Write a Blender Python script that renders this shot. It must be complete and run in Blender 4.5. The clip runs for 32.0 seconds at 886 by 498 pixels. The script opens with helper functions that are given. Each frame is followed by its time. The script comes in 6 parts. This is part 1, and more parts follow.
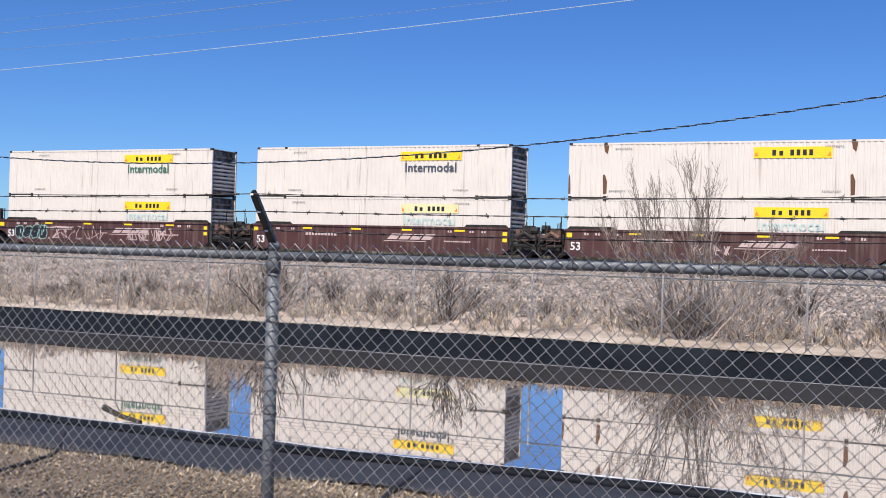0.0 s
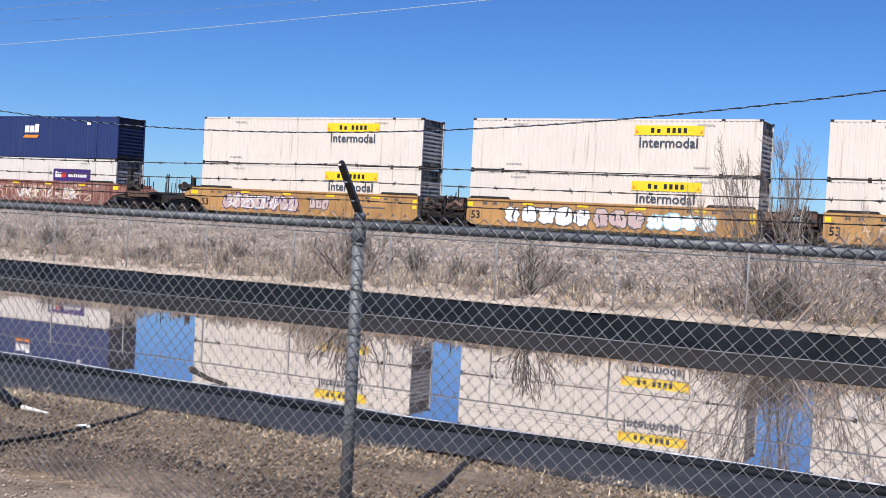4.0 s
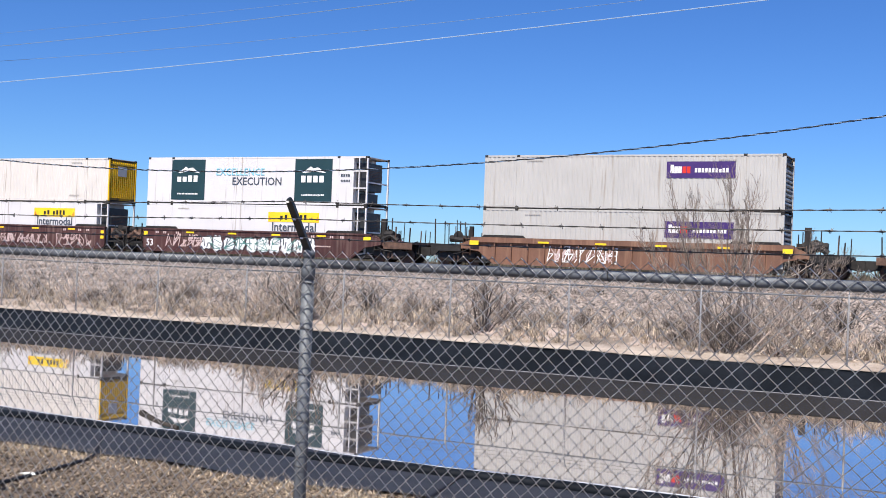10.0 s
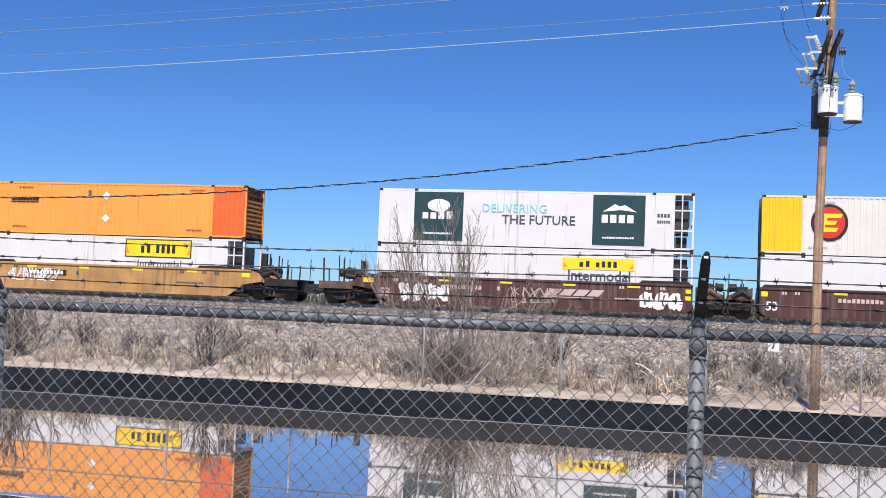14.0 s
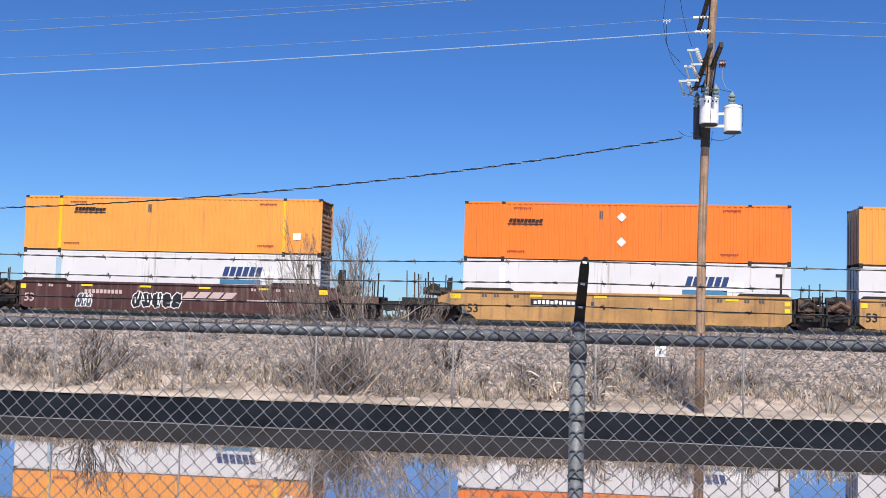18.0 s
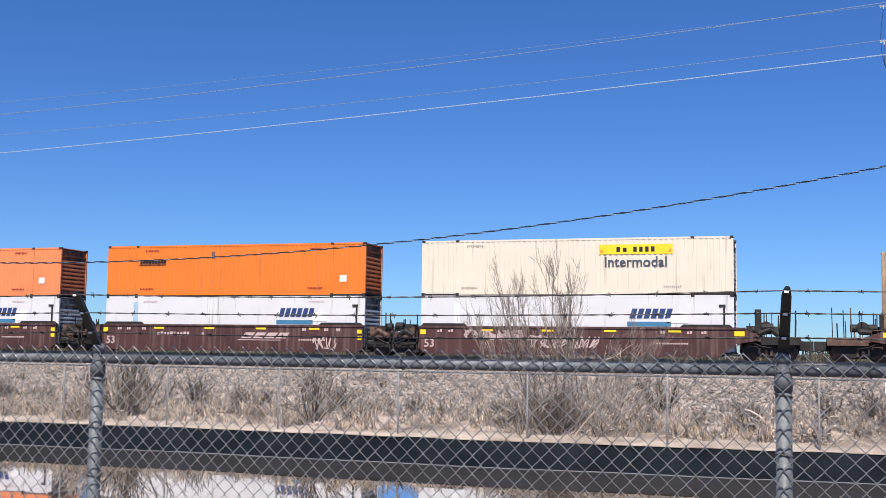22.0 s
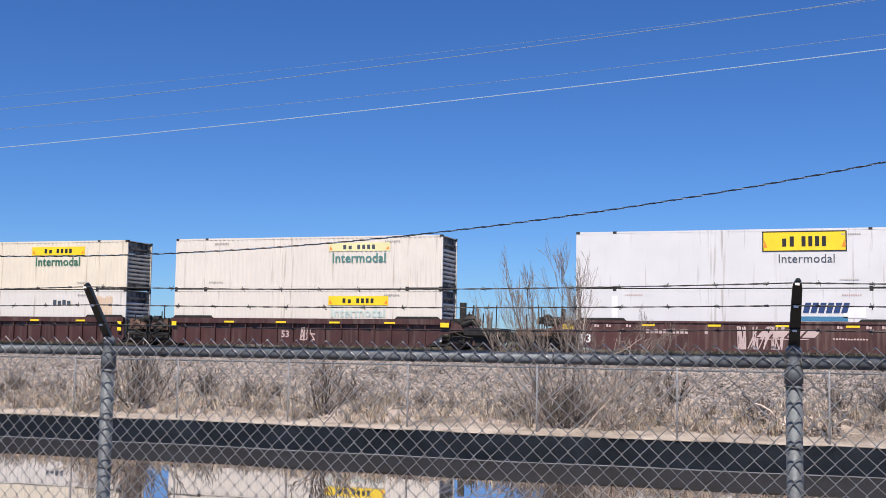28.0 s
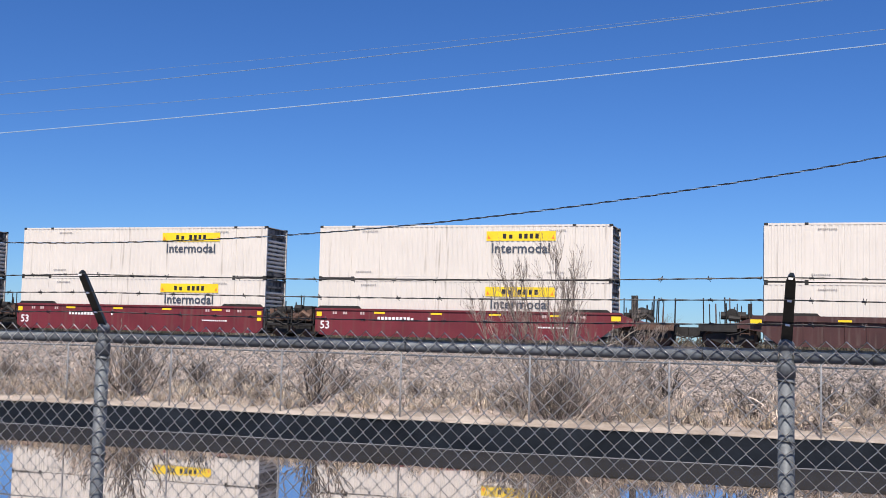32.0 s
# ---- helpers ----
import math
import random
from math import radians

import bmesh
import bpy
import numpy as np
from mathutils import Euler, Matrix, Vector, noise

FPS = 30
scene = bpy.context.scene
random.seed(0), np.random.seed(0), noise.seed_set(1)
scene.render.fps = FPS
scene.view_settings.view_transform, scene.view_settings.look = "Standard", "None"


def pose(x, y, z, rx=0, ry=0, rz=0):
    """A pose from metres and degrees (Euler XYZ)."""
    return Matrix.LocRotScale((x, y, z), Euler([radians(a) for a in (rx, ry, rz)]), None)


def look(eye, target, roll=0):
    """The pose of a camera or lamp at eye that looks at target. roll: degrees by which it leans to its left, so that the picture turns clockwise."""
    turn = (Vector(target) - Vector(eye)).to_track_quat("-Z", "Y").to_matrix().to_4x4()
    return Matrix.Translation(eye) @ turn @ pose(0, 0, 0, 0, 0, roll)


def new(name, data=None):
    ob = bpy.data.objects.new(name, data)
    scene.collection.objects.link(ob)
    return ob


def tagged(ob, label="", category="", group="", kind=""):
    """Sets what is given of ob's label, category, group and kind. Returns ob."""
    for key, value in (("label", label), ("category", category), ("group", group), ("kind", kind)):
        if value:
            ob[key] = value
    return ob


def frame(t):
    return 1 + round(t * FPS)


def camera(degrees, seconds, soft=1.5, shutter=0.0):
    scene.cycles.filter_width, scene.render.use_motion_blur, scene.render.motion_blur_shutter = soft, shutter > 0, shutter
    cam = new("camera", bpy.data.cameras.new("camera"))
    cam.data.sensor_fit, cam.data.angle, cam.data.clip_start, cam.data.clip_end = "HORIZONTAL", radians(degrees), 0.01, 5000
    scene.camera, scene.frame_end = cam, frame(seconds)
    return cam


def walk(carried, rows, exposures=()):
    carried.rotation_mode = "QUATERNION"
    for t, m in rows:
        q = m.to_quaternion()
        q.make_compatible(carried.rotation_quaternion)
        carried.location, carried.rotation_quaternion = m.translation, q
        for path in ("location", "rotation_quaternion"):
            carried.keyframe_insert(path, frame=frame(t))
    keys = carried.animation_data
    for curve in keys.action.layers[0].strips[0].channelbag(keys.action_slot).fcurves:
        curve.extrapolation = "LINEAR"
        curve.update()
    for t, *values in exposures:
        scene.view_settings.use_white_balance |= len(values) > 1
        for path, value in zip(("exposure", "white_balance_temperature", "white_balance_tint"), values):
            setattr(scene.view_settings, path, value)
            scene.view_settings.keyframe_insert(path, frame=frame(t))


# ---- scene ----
cam = camera(42.36, 32.0, soft=0.55, shutter=0.0)
PATH = [
    (0, pose(-0.080, -0.053, 1.610, 90.146, -1.565, 23.805)),
    (0.5, pose(-0.079, -0.054, 1.606, 89.901, -1.349, 24.269)),
    (1, pose(-0.077, -0.056, 1.605, 89.609, -1.096, 24.668)),
    (1.5, pose(-0.077, -0.059, 1.605, 89.320, -1.074, 24.994)),
    (2, pose(-0.073, -0.060, 1.604, 89.075, -1.139, 25.235)),
    (2.5, pose(-0.067, -0.073, 1.606, 88.901, -1.248, 25.363)),
    (3, pose(-0.059, -0.086, 1.606, 88.772, -1.547, 25.519)),
    (3.5, pose(-0.049, -0.100, 1.609, 88.666, -2.162, 26.185)),
    (4, pose(-0.052, -0.111, 1.611, 88.609, -2.990, 27.978)),
    (4.5, pose(-0.056, -0.113, 1.611, 88.535, -3.878, 30.175)),
    (6.5, pose(-0.051, -0.073, 1.605, 88.898, -2.604, 30.429)),
    (7, pose(-0.051, -0.067, 1.606, 89.262, -2.320, 28.410)),
    (7.5, pose(-0.055, -0.065, 1.608, 89.729, -2.301, 26.851)),
    (8, pose(-0.060, -0.063, 1.611, 90.169, -2.281, 25.836)),
    (8.5, pose(-0.062, -0.057, 1.608, 90.407, -2.207, 25.345)),
    (9, pose(-0.066, -0.046, 1.608, 90.531, -2.183, 25.342)),
    (9.5, pose(-0.066, -0.042, 1.607, 90.556, -2.143, 25.549)),
    (10, pose(-0.068, -0.041, 1.605, 90.599, -2.177, 25.693)),
    (10.5, pose(-0.067, -0.043, 1.603, 90.690, -2.117, 25.557)),
    (11, pose(-0.070, -0.042, 1.602, 90.782, -2.095, 25.173)),
    (11.5, pose(-0.076, -0.030, 1.605, 90.857, -2.235, 24.668)),
    (12, pose(-0.079, -0.025, 1.607, 90.874, -2.540, 23.451)),
    (12.5, pose(-0.087, -0.013, 1.613, 90.960, -2.889, 21.580)),
    (13, pose(-0.089, -0.001, 1.621, 91.233, -3.028, 18.901)),
    (13.5, pose(-0.063, 0.024, 1.637, 91.740, -2.935, 15.452)),
    (14, pose(-0.023, 0.053, 1.650, 92.683, -2.251, 12.170)),
    (14.5, pose(-0.020, 0.078, 1.657, 93.224, -1.626, 9.316)),
    (16.5, pose(0.007, 0.063, 1.641, 93.955, -1.583, 6.073)),
    (17, pose(0.010, 0.055, 1.639, 93.779, -1.389, 6.408)),
    (17.5, pose(0.013, 0.053, 1.641, 93.526, -1.369, 6.708)),
    (18, pose(0.018, 0.051, 1.639, 93.370, -1.493, 6.848)),
    (18.5, pose(0.016, 0.053, 1.635, 93.431, -1.592, 7.245)),
    (19, pose(0.019, 0.053, 1.635, 93.648, -1.619, 8.315)),
    (19.5, pose(0.042, 0.056, 1.636, 93.970, -1.478, 10.176)),
    (20, pose(0.104, 0.064, 1.630, 94.316, -1.027, 12.594)),
    (20.5, pose(0.105, 0.060, 1.626, 94.580, -0.668, 14.633)),
    (21, pose(0.081, 0.061, 1.620, 94.862, -0.492, 16.238)),
    (21.5, pose(0.079, 0.052, 1.619, 95.019, -0.535, 17.231)),
    (22, pose(0.087, 0.037, 1.620, 95.155, -0.761, 17.465)),
    (22.5, pose(0.085, 0.034, 1.622, 95.246, -1.115, 17.342)),
    (23, pose(0.089, 0.027, 1.622, 95.309, -1.203, 17.022)),
    (23.5, pose(0.088, 0.022, 1.621, 95.383, -1.199, 16.748)),
    (24, pose(0.089, 0.022, 1.621, 95.469, -0.914, 16.682)),
    (24.5, pose(0.084, 0.027, 1.624, 95.478, -0.739, 16.647)),
    (26.5, pose(0.088, 0.040, 1.617, 95.415, -0.648, 17.423)),
    (27, pose(0.086, 0.041, 1.618, 95.244, -0.687, 17.725)),
    (27.5, pose(0.089, 0.039, 1.616, 95.035, -0.713, 17.888)),
    (28, pose(0.085, 0.040, 1.614, 94.838, -0.826, 17.935)),
    (28.5, pose(0.086, 0.038, 1.615, 94.721, -0.901, 18.039)),
    (29, pose(0.084, 0.034, 1.617, 94.671, -0.994, 18.156)),
    (29.5, pose(0.084, 0.035, 1.616, 94.706, -1.063, 18.289)),
    (30, pose(0.086, 0.035, 1.615, 94.729, -1.210, 18.343)),
    (30.5, pose(0.087, 0.036, 1.617, 94.724, -1.278, 18.332)),
    (31, pose(0.084, 0.029, 1.616, 94.682, -1.373, 18.240)),
    (31.5, pose(0.084, 0.030, 1.614, 94.568, -1.474, 18.056)),
    (32, pose(0.084, 0.027, 1.615, 94.372, -1.389, 17.594)),
]
walk(cam, PATH, [(0, 0.37), (4, 0.38), (6.5, 0.57), (9, 0.51), (10.5, 0.5), (12, 0.35), (13, 0.42), (19, 0.4), (23, 0.4), (27, 0.27), (29, 0.28), (32, 0.31)])

# ---- sky, sun, exposure ----
SUN_AZ, SUN_EL = 174, 55.0      # degrees: azimuth from +y clockwise, height
world = bpy.data.worlds.new("sky")
scene.world = world
world.use_nodes = True
wn, wl = world.node_tree.nodes, world.node_tree.links
wn.clear()
sky = wn.new("ShaderNodeTexSky")
sky.sky_type = "NISHITA"
sky.sun_disc = False
sky.sun_elevation = radians(SUN_EL)
sky.sun_rotation = radians(SUN_AZ)
sky.altitude = 1500
sky.air_density = 1.0
sky.dust_density = 0.4
sky.ozone_density = 1.5
bg = wn.new("ShaderNodeBackground")
bg.inputs["Strength"].default_value = 0.057
wo = wn.new("ShaderNodeOutputWorld")
deep = wn.new("ShaderNodeHueSaturation")
deep.inputs["Saturation"].default_value = 1.15
wl.new(sky.outputs[0], deep.inputs["Color"])
tint = wn.new("ShaderNodeMix")
tint.data_type, tint.blend_type = "RGBA", "MULTIPLY"
tint.inputs["Factor"].default_value = 1.0
tint.inputs[7].default_value = (0.66, 1.02, 1.62, 1)
wl.new(deep.outputs[0], tint.inputs[6])
wl.new(tint.outputs[2], bg.inputs["Color"])
wl.new(bg.outputs[0], wo.inputs["Surface"])
sun_data = bpy.data.lights.new("sun", "SUN")
sun_data.energy = 5.0
sun_data.angle = radians(0.55)
sun_data.color = (1.0, 0.915, 0.815)
sun = new("sun", sun_data)
_a, _e = radians(SUN_AZ), radians(SUN_EL)
sun_dir = Vector((math.sin(_a) * math.cos(_e), math.cos(_a) * math.cos(_e), math.sin(_e)))
sun.matrix_world = look(sun_dir * 80, (0, 0, 0))


# ---- mesh building ----
class Mesh:
    """Vertices and faces gathered for one mesh."""

    def __init__(self):
        self.v, self.f = [], []

    def quad(self, a, b, c, d):
        n = len(self.v)
        self.v += [a, b, c, d]
        self.f.append((n, n + 1, n + 2, n + 3))
        return self

    def box(self, x0, x1, y0, y1, z0, z1):
        n = len(self.v)
        self.v += [(x0, y0, z0), (x1, y0, z0), (x1, y1, z0), (x0, y1, z0), (x0, y0, z1), (x1, y0, z1), (x1, y1, z1), (x0, y1, z1)]
        for q in ((0, 3, 2, 1), (4, 5, 6, 7), (0, 1, 5, 4), (1, 2, 6, 5), (2, 3, 7, 6), (3, 0, 4, 7)):
            self.f.append(tuple(n + i for i in q))
        return self

    def prism(self, outline, y0, y1):
        """An x, z outline pushed out from y0 to y1."""
        n, k = len(self.v), len(outline)
        self.v += [(x, y0, z) for x, z in outline] + [(x, y1, z) for x, z in outline]
        self.f.append(tuple(range(n, n + k)))
        self.f.append(tuple(range(n + 2 * k - 1, n + k - 1, -1)))
        for i in range(k):
            j = (i + 1) % k
            self.f.append((n + j, n + i, n + k + i, n + k + j))
        return self

    def tube(self, pts, r, sides=6, r_end=None, caps=True):
        """A round bar along the points, tapering from r to r_end."""
        pts = [Vector(p) for p in pts]
        n0, k = len(self.v), len(pts)
        for i, p in enumerate(pts):
            d = (pts[min(i + 1, k - 1)] - pts[max(i - 1, 0)]).normalized()
            u = d.cross(Vector((0, 0, 1)) if abs(d.z) < 0.9 else Vector((1, 0, 0))).normalized()
            w = d.cross(u)
            rr = r if r_end is None else r + (r_end - r) * i / max(k - 1, 1)
            for s in range(sides):
                a = math.tau * s / sides
                self.v.append(tuple(p + (u * math.cos(a) + w * math.sin(a)) * rr))
        for i in range(k - 1):
            for s in range(sides):
                a, b = n0 + i * sides + s, n0 + i * sides + (s + 1) % sides
                self.f.append((a, b, b + sides, a + sides))
        if caps:
            self.f.append(tuple(n0 + s for s in range(sides))[::-1])
            self.f.append(tuple(n0 + (k - 1) * sides + s for s in range(sides)))
        return self

    def lathe(self, profile, x=0, y=0, z=0, sides=16):
        """A turned shape about the upright through x, y: profile of (radius, height)."""
        n0, k = len(self.v), len(profile)
        for r, h in profile:
            for s in range(sides):
                a = math.tau * s / sides
                self.v.append((x + r * math.cos(a), y + r * math.sin(a), z + h))
        for i in range(k - 1):
            for s in range(sides):
                a, b = n0 + i * sides + s, n0 + i * sides + (s + 1) % sides
                self.f.append((a, b, b + sides, a + sides))
        self.f.append(tuple(n0 + s for s in range(sides))[::-1])
        self.f.append(tuple(n0 + (k - 1) * sides + s for s in range(sides)))
        return self

    def data(self, name, material, smooth=False):
        me = bpy.data.meshes.new(name)
        me.from_pydata(self.v, [], self.f)
        me.materials.append(material)
        if smooth:
            me.shade_smooth()
        me.update()
        return me


def part(name, mesh, material, parent=None, label="", smooth=False):
    me = mesh.data(name, material, smooth) if isinstance(mesh, Mesh) else mesh
    ob = new(name, me)
    if parent is not None:
        ob.parent = parent
    if label:
        ob["label"] = label
    return ob


def empty(name, m=None):
    ob = new(name)
    if m is not None:
        ob.matrix_basis = m
    return ob


def sheet(name, rows, material, smooth=True):
    """A mesh from a grid of points."""
    me = bpy.data.meshes.new(name)
    nx = len(rows[0])
    v = [p for r in rows for p in r]
    f = [(i * nx + j, i * nx + j + 1, (i + 1) * nx + j + 1, (i + 1) * nx + j) for i in range(len(rows) - 1) for j in range(nx - 1)]
    me.from_pydata(v, [], f)
    me.materials.append(material)
    if smooth:
        me.shade_smooth()
    return me


# ---- materials ----
def material(name, colour, rough=0.6, metal=0.0, vary=0.15, scale=3.0, fine=60.0, bump=0.1, second=None, streak=None, coords="Object", bump_dist=0.01):
    """A surface with mottling at two sizes, fine relief and, if given, streaks of a second colour."""
    m = bpy.data.materials.new(name)
    m.use_nodes = True
    n, l = m.node_tree.nodes, m.node_tree.links
    b = n["Principled BSDF"]
    b.inputs["Roughness"].default_value = rough
    b.inputs["Metallic"].default_value = metal
    tc = n.new("ShaderNodeTexCoord")
    mp = n.new("ShaderNodeMapping")
    l.new(tc.outputs[coords], mp.inputs["Vector"])
    big, small = n.new("ShaderNodeTexNoise"), n.new("ShaderNodeTexNoise")
    big.inputs["Scale"].default_value, big.inputs["Detail"].default_value = scale, 6
    small.inputs["Scale"].default_value, small.inputs["Detail"].default_value = fine, 4
    for t in (big, small):
        l.new(mp.outputs[0], t.inputs["Vector"])
    ramp = n.new("ShaderNodeValToRGB")
    lo = [c * (1 - vary) for c in colour]
    hi = [min(1, c * (1 + vary)) for c in colour]
    ramp.color_ramp.elements[0].color, ramp.color_ramp.elements[1].color = (*lo, 1), (*(second or hi), 1)
    ramp.color_ramp.elements[0].position, ramp.color_ramp.elements[1].position = 0.3, 0.7
    l.new(big.outputs[0], ramp.inputs[0])
    mix = n.new("ShaderNodeMix")
    mix.data_type, mix.blend_type = "RGBA", "OVERLAY"
    mix.inputs["Factor"].default_value = min(1, vary * 2)
    l.new(ramp.outputs[0], mix.inputs[6])
    l.new(small.outputs[0], mix.inputs[7])
    out = mix.outputs[2]
    if streak:
        s_colour, amount, stretch = streak
        mp2 = n.new("ShaderNodeMapping")
        mp2.inputs["Scale"].default_value = stretch
        l.new(tc.outputs[coords], mp2.inputs["Vector"])
        st = n.new("ShaderNodeTexNoise")
        st.inputs["Scale"].default_value, st.inputs["Detail"].default_value = 1.0, 8
        l.new(mp2.outputs[0], st.inputs["Vector"])
        r2 = n.new("ShaderNodeValToRGB")
        r2.color_ramp.elements[0].position, r2.color_ramp.elements[1].position = 0.62 - 0.3 * amount, 0.86 - 0.3 * amount
        l.new(st.outputs[0], r2.inputs[0])
        mx = n.new("ShaderNodeMix")
        mx.data_type = "RGBA"
        mx.inputs[7].default_value = (*s_colour, 1)
        l.new(r2.outputs[0], mx.inputs["Factor"])
        l.new(out, mx.inputs[6])
        out = mx.outputs[2]
    l.new(out, b.inputs["Base Color"])
    if bump:
        bp = n.new("ShaderNodeBump")
        bp.inputs["Strength"].default_value, bp.inputs["Distance"].default_value = bump, bump_dist
        l.new(small.outputs[0], bp.inputs["Height"])
        l.new(bp.outputs[0], b.inputs["Normal"])
    return m


GALV = material("galvanised_steel", (0.135, 0.148, 0.16), 0.6, 0.2, 0.25, 6, 90, 0.05)
WIRE = material("galvanised_wire", (0.5, 0.485, 0.46), 0.42, 0.85, 0.3, 9, 120, 0)
BARB = material("weathered_barbed_wire", (0.085, 0.083, 0.08), 0.6, 0.5, 0.3, 9, 90, 0)
ARM = material("black_painted_steel", (0.012, 0.016, 0.016), 0.35, 0.0, 0.3, 5, 60, 0.05)
LINER = material("black_pond_liner", (0.005, 0.0075, 0.011), 0.6, 0, 0.35, 0.9, 14, 0.4, second=(0.01, 0.013, 0.018), bump_dist=0.02)
LINER.node_tree.nodes["Principled BSDF"].inputs["Specular IOR Level"].default_value = 0.1
EARTH = material("dry_earth", (0.1, 0.072, 0.048), 0.95, 0, 0.5, 1.4, 16, 1.0, second=(0.23, 0.175, 0.125), coords="Object", bump_dist=0.04)
RUST = material("rusty_steel", (0.12, 0.07, 0.05), 0.7, 0.2, 0.4, 4, 40, 0.2)
DARKSTEEL = material("dirty_black_steel", (0.022, 0.02, 0.019), 0.7, 0.2, 0.5, 3, 30, 0.2)
RAILSTEEL = material("rail_steel", (0.25, 0.22, 0.2), 0.4, 0.7, 0.3, 5, 40, 0.05)
TIE = material("weathered_tie_wood", (0.09, 0.07, 0.055), 0.9, 0, 0.4, 3, 40, 0.4)
POLEWOOD = material("weathered_pole_wood", (0.3, 0.2, 0.13), 0.85, 0, 0.3, 3, 30, 0.3, streak=((0.12, 0.08, 0.06), 0.5, (30, 30, 0.6)))
DARKWOOD = material("dark_tarred_wood", (0.03, 0.025, 0.02), 0.8, 0, 0.3, 4, 30, 0.3)
TANK = material("transformer_paint", (0.74, 0.75, 0.74), 0.4, 0, 0.08, 4, 40, 0.03)
PORCELAIN = material("grey_porcelain", (0.5, 0.52, 0.54), 0.25, 0, 0.1, 8, 60, 0)
BROWNPORC = material("brown_porcelain", (0.06, 0.02, 0.015), 0.25, 0, 0.1, 8, 60, 0)
ALU = material("bare_aluminium_conductor", (0.24, 0.34, 0.48), 0.6, 0.0, 0.05, 6, 60, 0)
DULLALU = material("dull_aluminium_conductor", (0.14, 0.21, 0.32), 0.6, 0.0, 0.05, 6, 60, 0)
BLACKCABLE = material("black_cable", (0.012, 0.012, 0.014), 0.6, 0, 0.2, 6, 60, 0)
BLACKCABLE.node_tree.nodes["Principled BSDF"].inputs["Specular IOR Level"].default_value = 0.2
BARK = material("grey_bark", (0.13, 0.105, 0.088), 0.9, 0, 0.3, 6, 40, 0.3)
TWIG = material("bare_twigs", (0.27, 0.225, 0.19), 0.9, 0, 0.3, 3, 40, 0)
WHITEPAINT = material("white_paint", (0.8, 0.8, 0.78), 0.5, 0, 0.06, 3, 30, 0)


def stalks(name, lo, hi, rough=0.9, by_plant=None):
    """Dry stems whose tone changes from piece to piece and, with by_plant, from plant to plant between two factors."""
    m = bpy.data.materials.new(name)
    m.use_nodes = True
    n, l = m.node_tree.nodes, m.node_tree.links
    b = n["Principled BSDF"]
    b.inputs["Roughness"].default_value = rough
    g = n.new("ShaderNodeNewGeometry")
    r = n.new("ShaderNodeValToRGB")
    r.color_ramp.elements[0].color, r.color_ramp.elements[1].color = (*lo, 1), (*hi, 1)
    l.new(g.outputs["Random Per Island"], r.inputs[0])
    tc, nz = n.new("ShaderNodeTexCoord"), n.new("ShaderNodeTexNoise")
    nz.inputs["Scale"].default_value = 0.8
    l.new(tc.outputs["Object"], nz.inputs["Vector"])
    mix = n.new("ShaderNodeMix")
    mix.data_type, mix.blend_type = "RGBA", "OVERLAY"
    mix.inputs["Factor"].default_value = 0.6
    l.new(r.outputs[0], mix.inputs[6])
    l.new(nz.outputs[0], mix.inputs[7])
    out = mix.outputs[2]
    if by_plant:
        info, span, tone = n.new("ShaderNodeObjectInfo"), n.new("ShaderNodeMapRange"), n.new("ShaderNodeMix")
        span.inputs["To Min"].default_value, span.inputs["To Max"].default_value = by_plant
        tone.data_type, tone.blend_type = "RGBA", "MULTIPLY"
        tone.inputs["Factor"].default_value = 1.0
        l.new(info.outputs["Random"], span.inputs["Value"])
        l.new(out, tone.inputs[6])
        l.new(span.outputs[0], tone.inputs[7])
        out = tone.outputs[2]
    l.new(out, b.inputs["Base Color"])
    return m


SAND = material("pale_sandy_earth", (0.38, 0.305, 0.24), 0.95, 0, 0.25, 1.2, 20, 0.5, second=(0.52, 0.445, 0.37), bump_dist=0.03)
PINKGRAVEL = stalks("pinkish_gravel", (0.12, 0.09, 0.07), (0.46, 0.37, 0.31))
CLODS = stalks("crumbled_soil", (0.035, 0.026, 0.018), (0.38, 0.3, 0.215))
LUMPS = stalks("lumpy_soil", (0.06, 0.045, 0.032), (0.27, 0.21, 0.155))
GLINT = material("painted_glint", (0.5, 0.52, 0.55), 0.5, 0, 0.3, 2, 20, 0.1)
PALEGALV = material("dull_galvanised_post", (0.34, 0.34, 0.34), 0.6, 0.2, 0.2, 6, 90, 0.05)
LITTER = stalks("trodden_straw", (0.09, 0.067, 0.045), (0.8, 0.65, 0.47))
WEED = stalks("grey_dead_weeds", (0.18, 0.135, 0.105), (0.6, 0.485, 0.4))
DARKWEED = stalks("dark_dead_stems", (0.045, 0.036, 0.03), (0.22, 0.175, 0.14))
PALEWEED = stalks("bleached_weeds", (0.36, 0.285, 0.22), (0.73, 0.6, 0.47))
GRAVELMAT = stalks("ballast_stone", (0.03, 0.026, 0.023), (0.48, 0.41, 0.365))
PALELINE = material("pale_grey_line", (0.2, 0.2, 0.21), 0.8, 0, 0.3, 2, 20, 0.1)

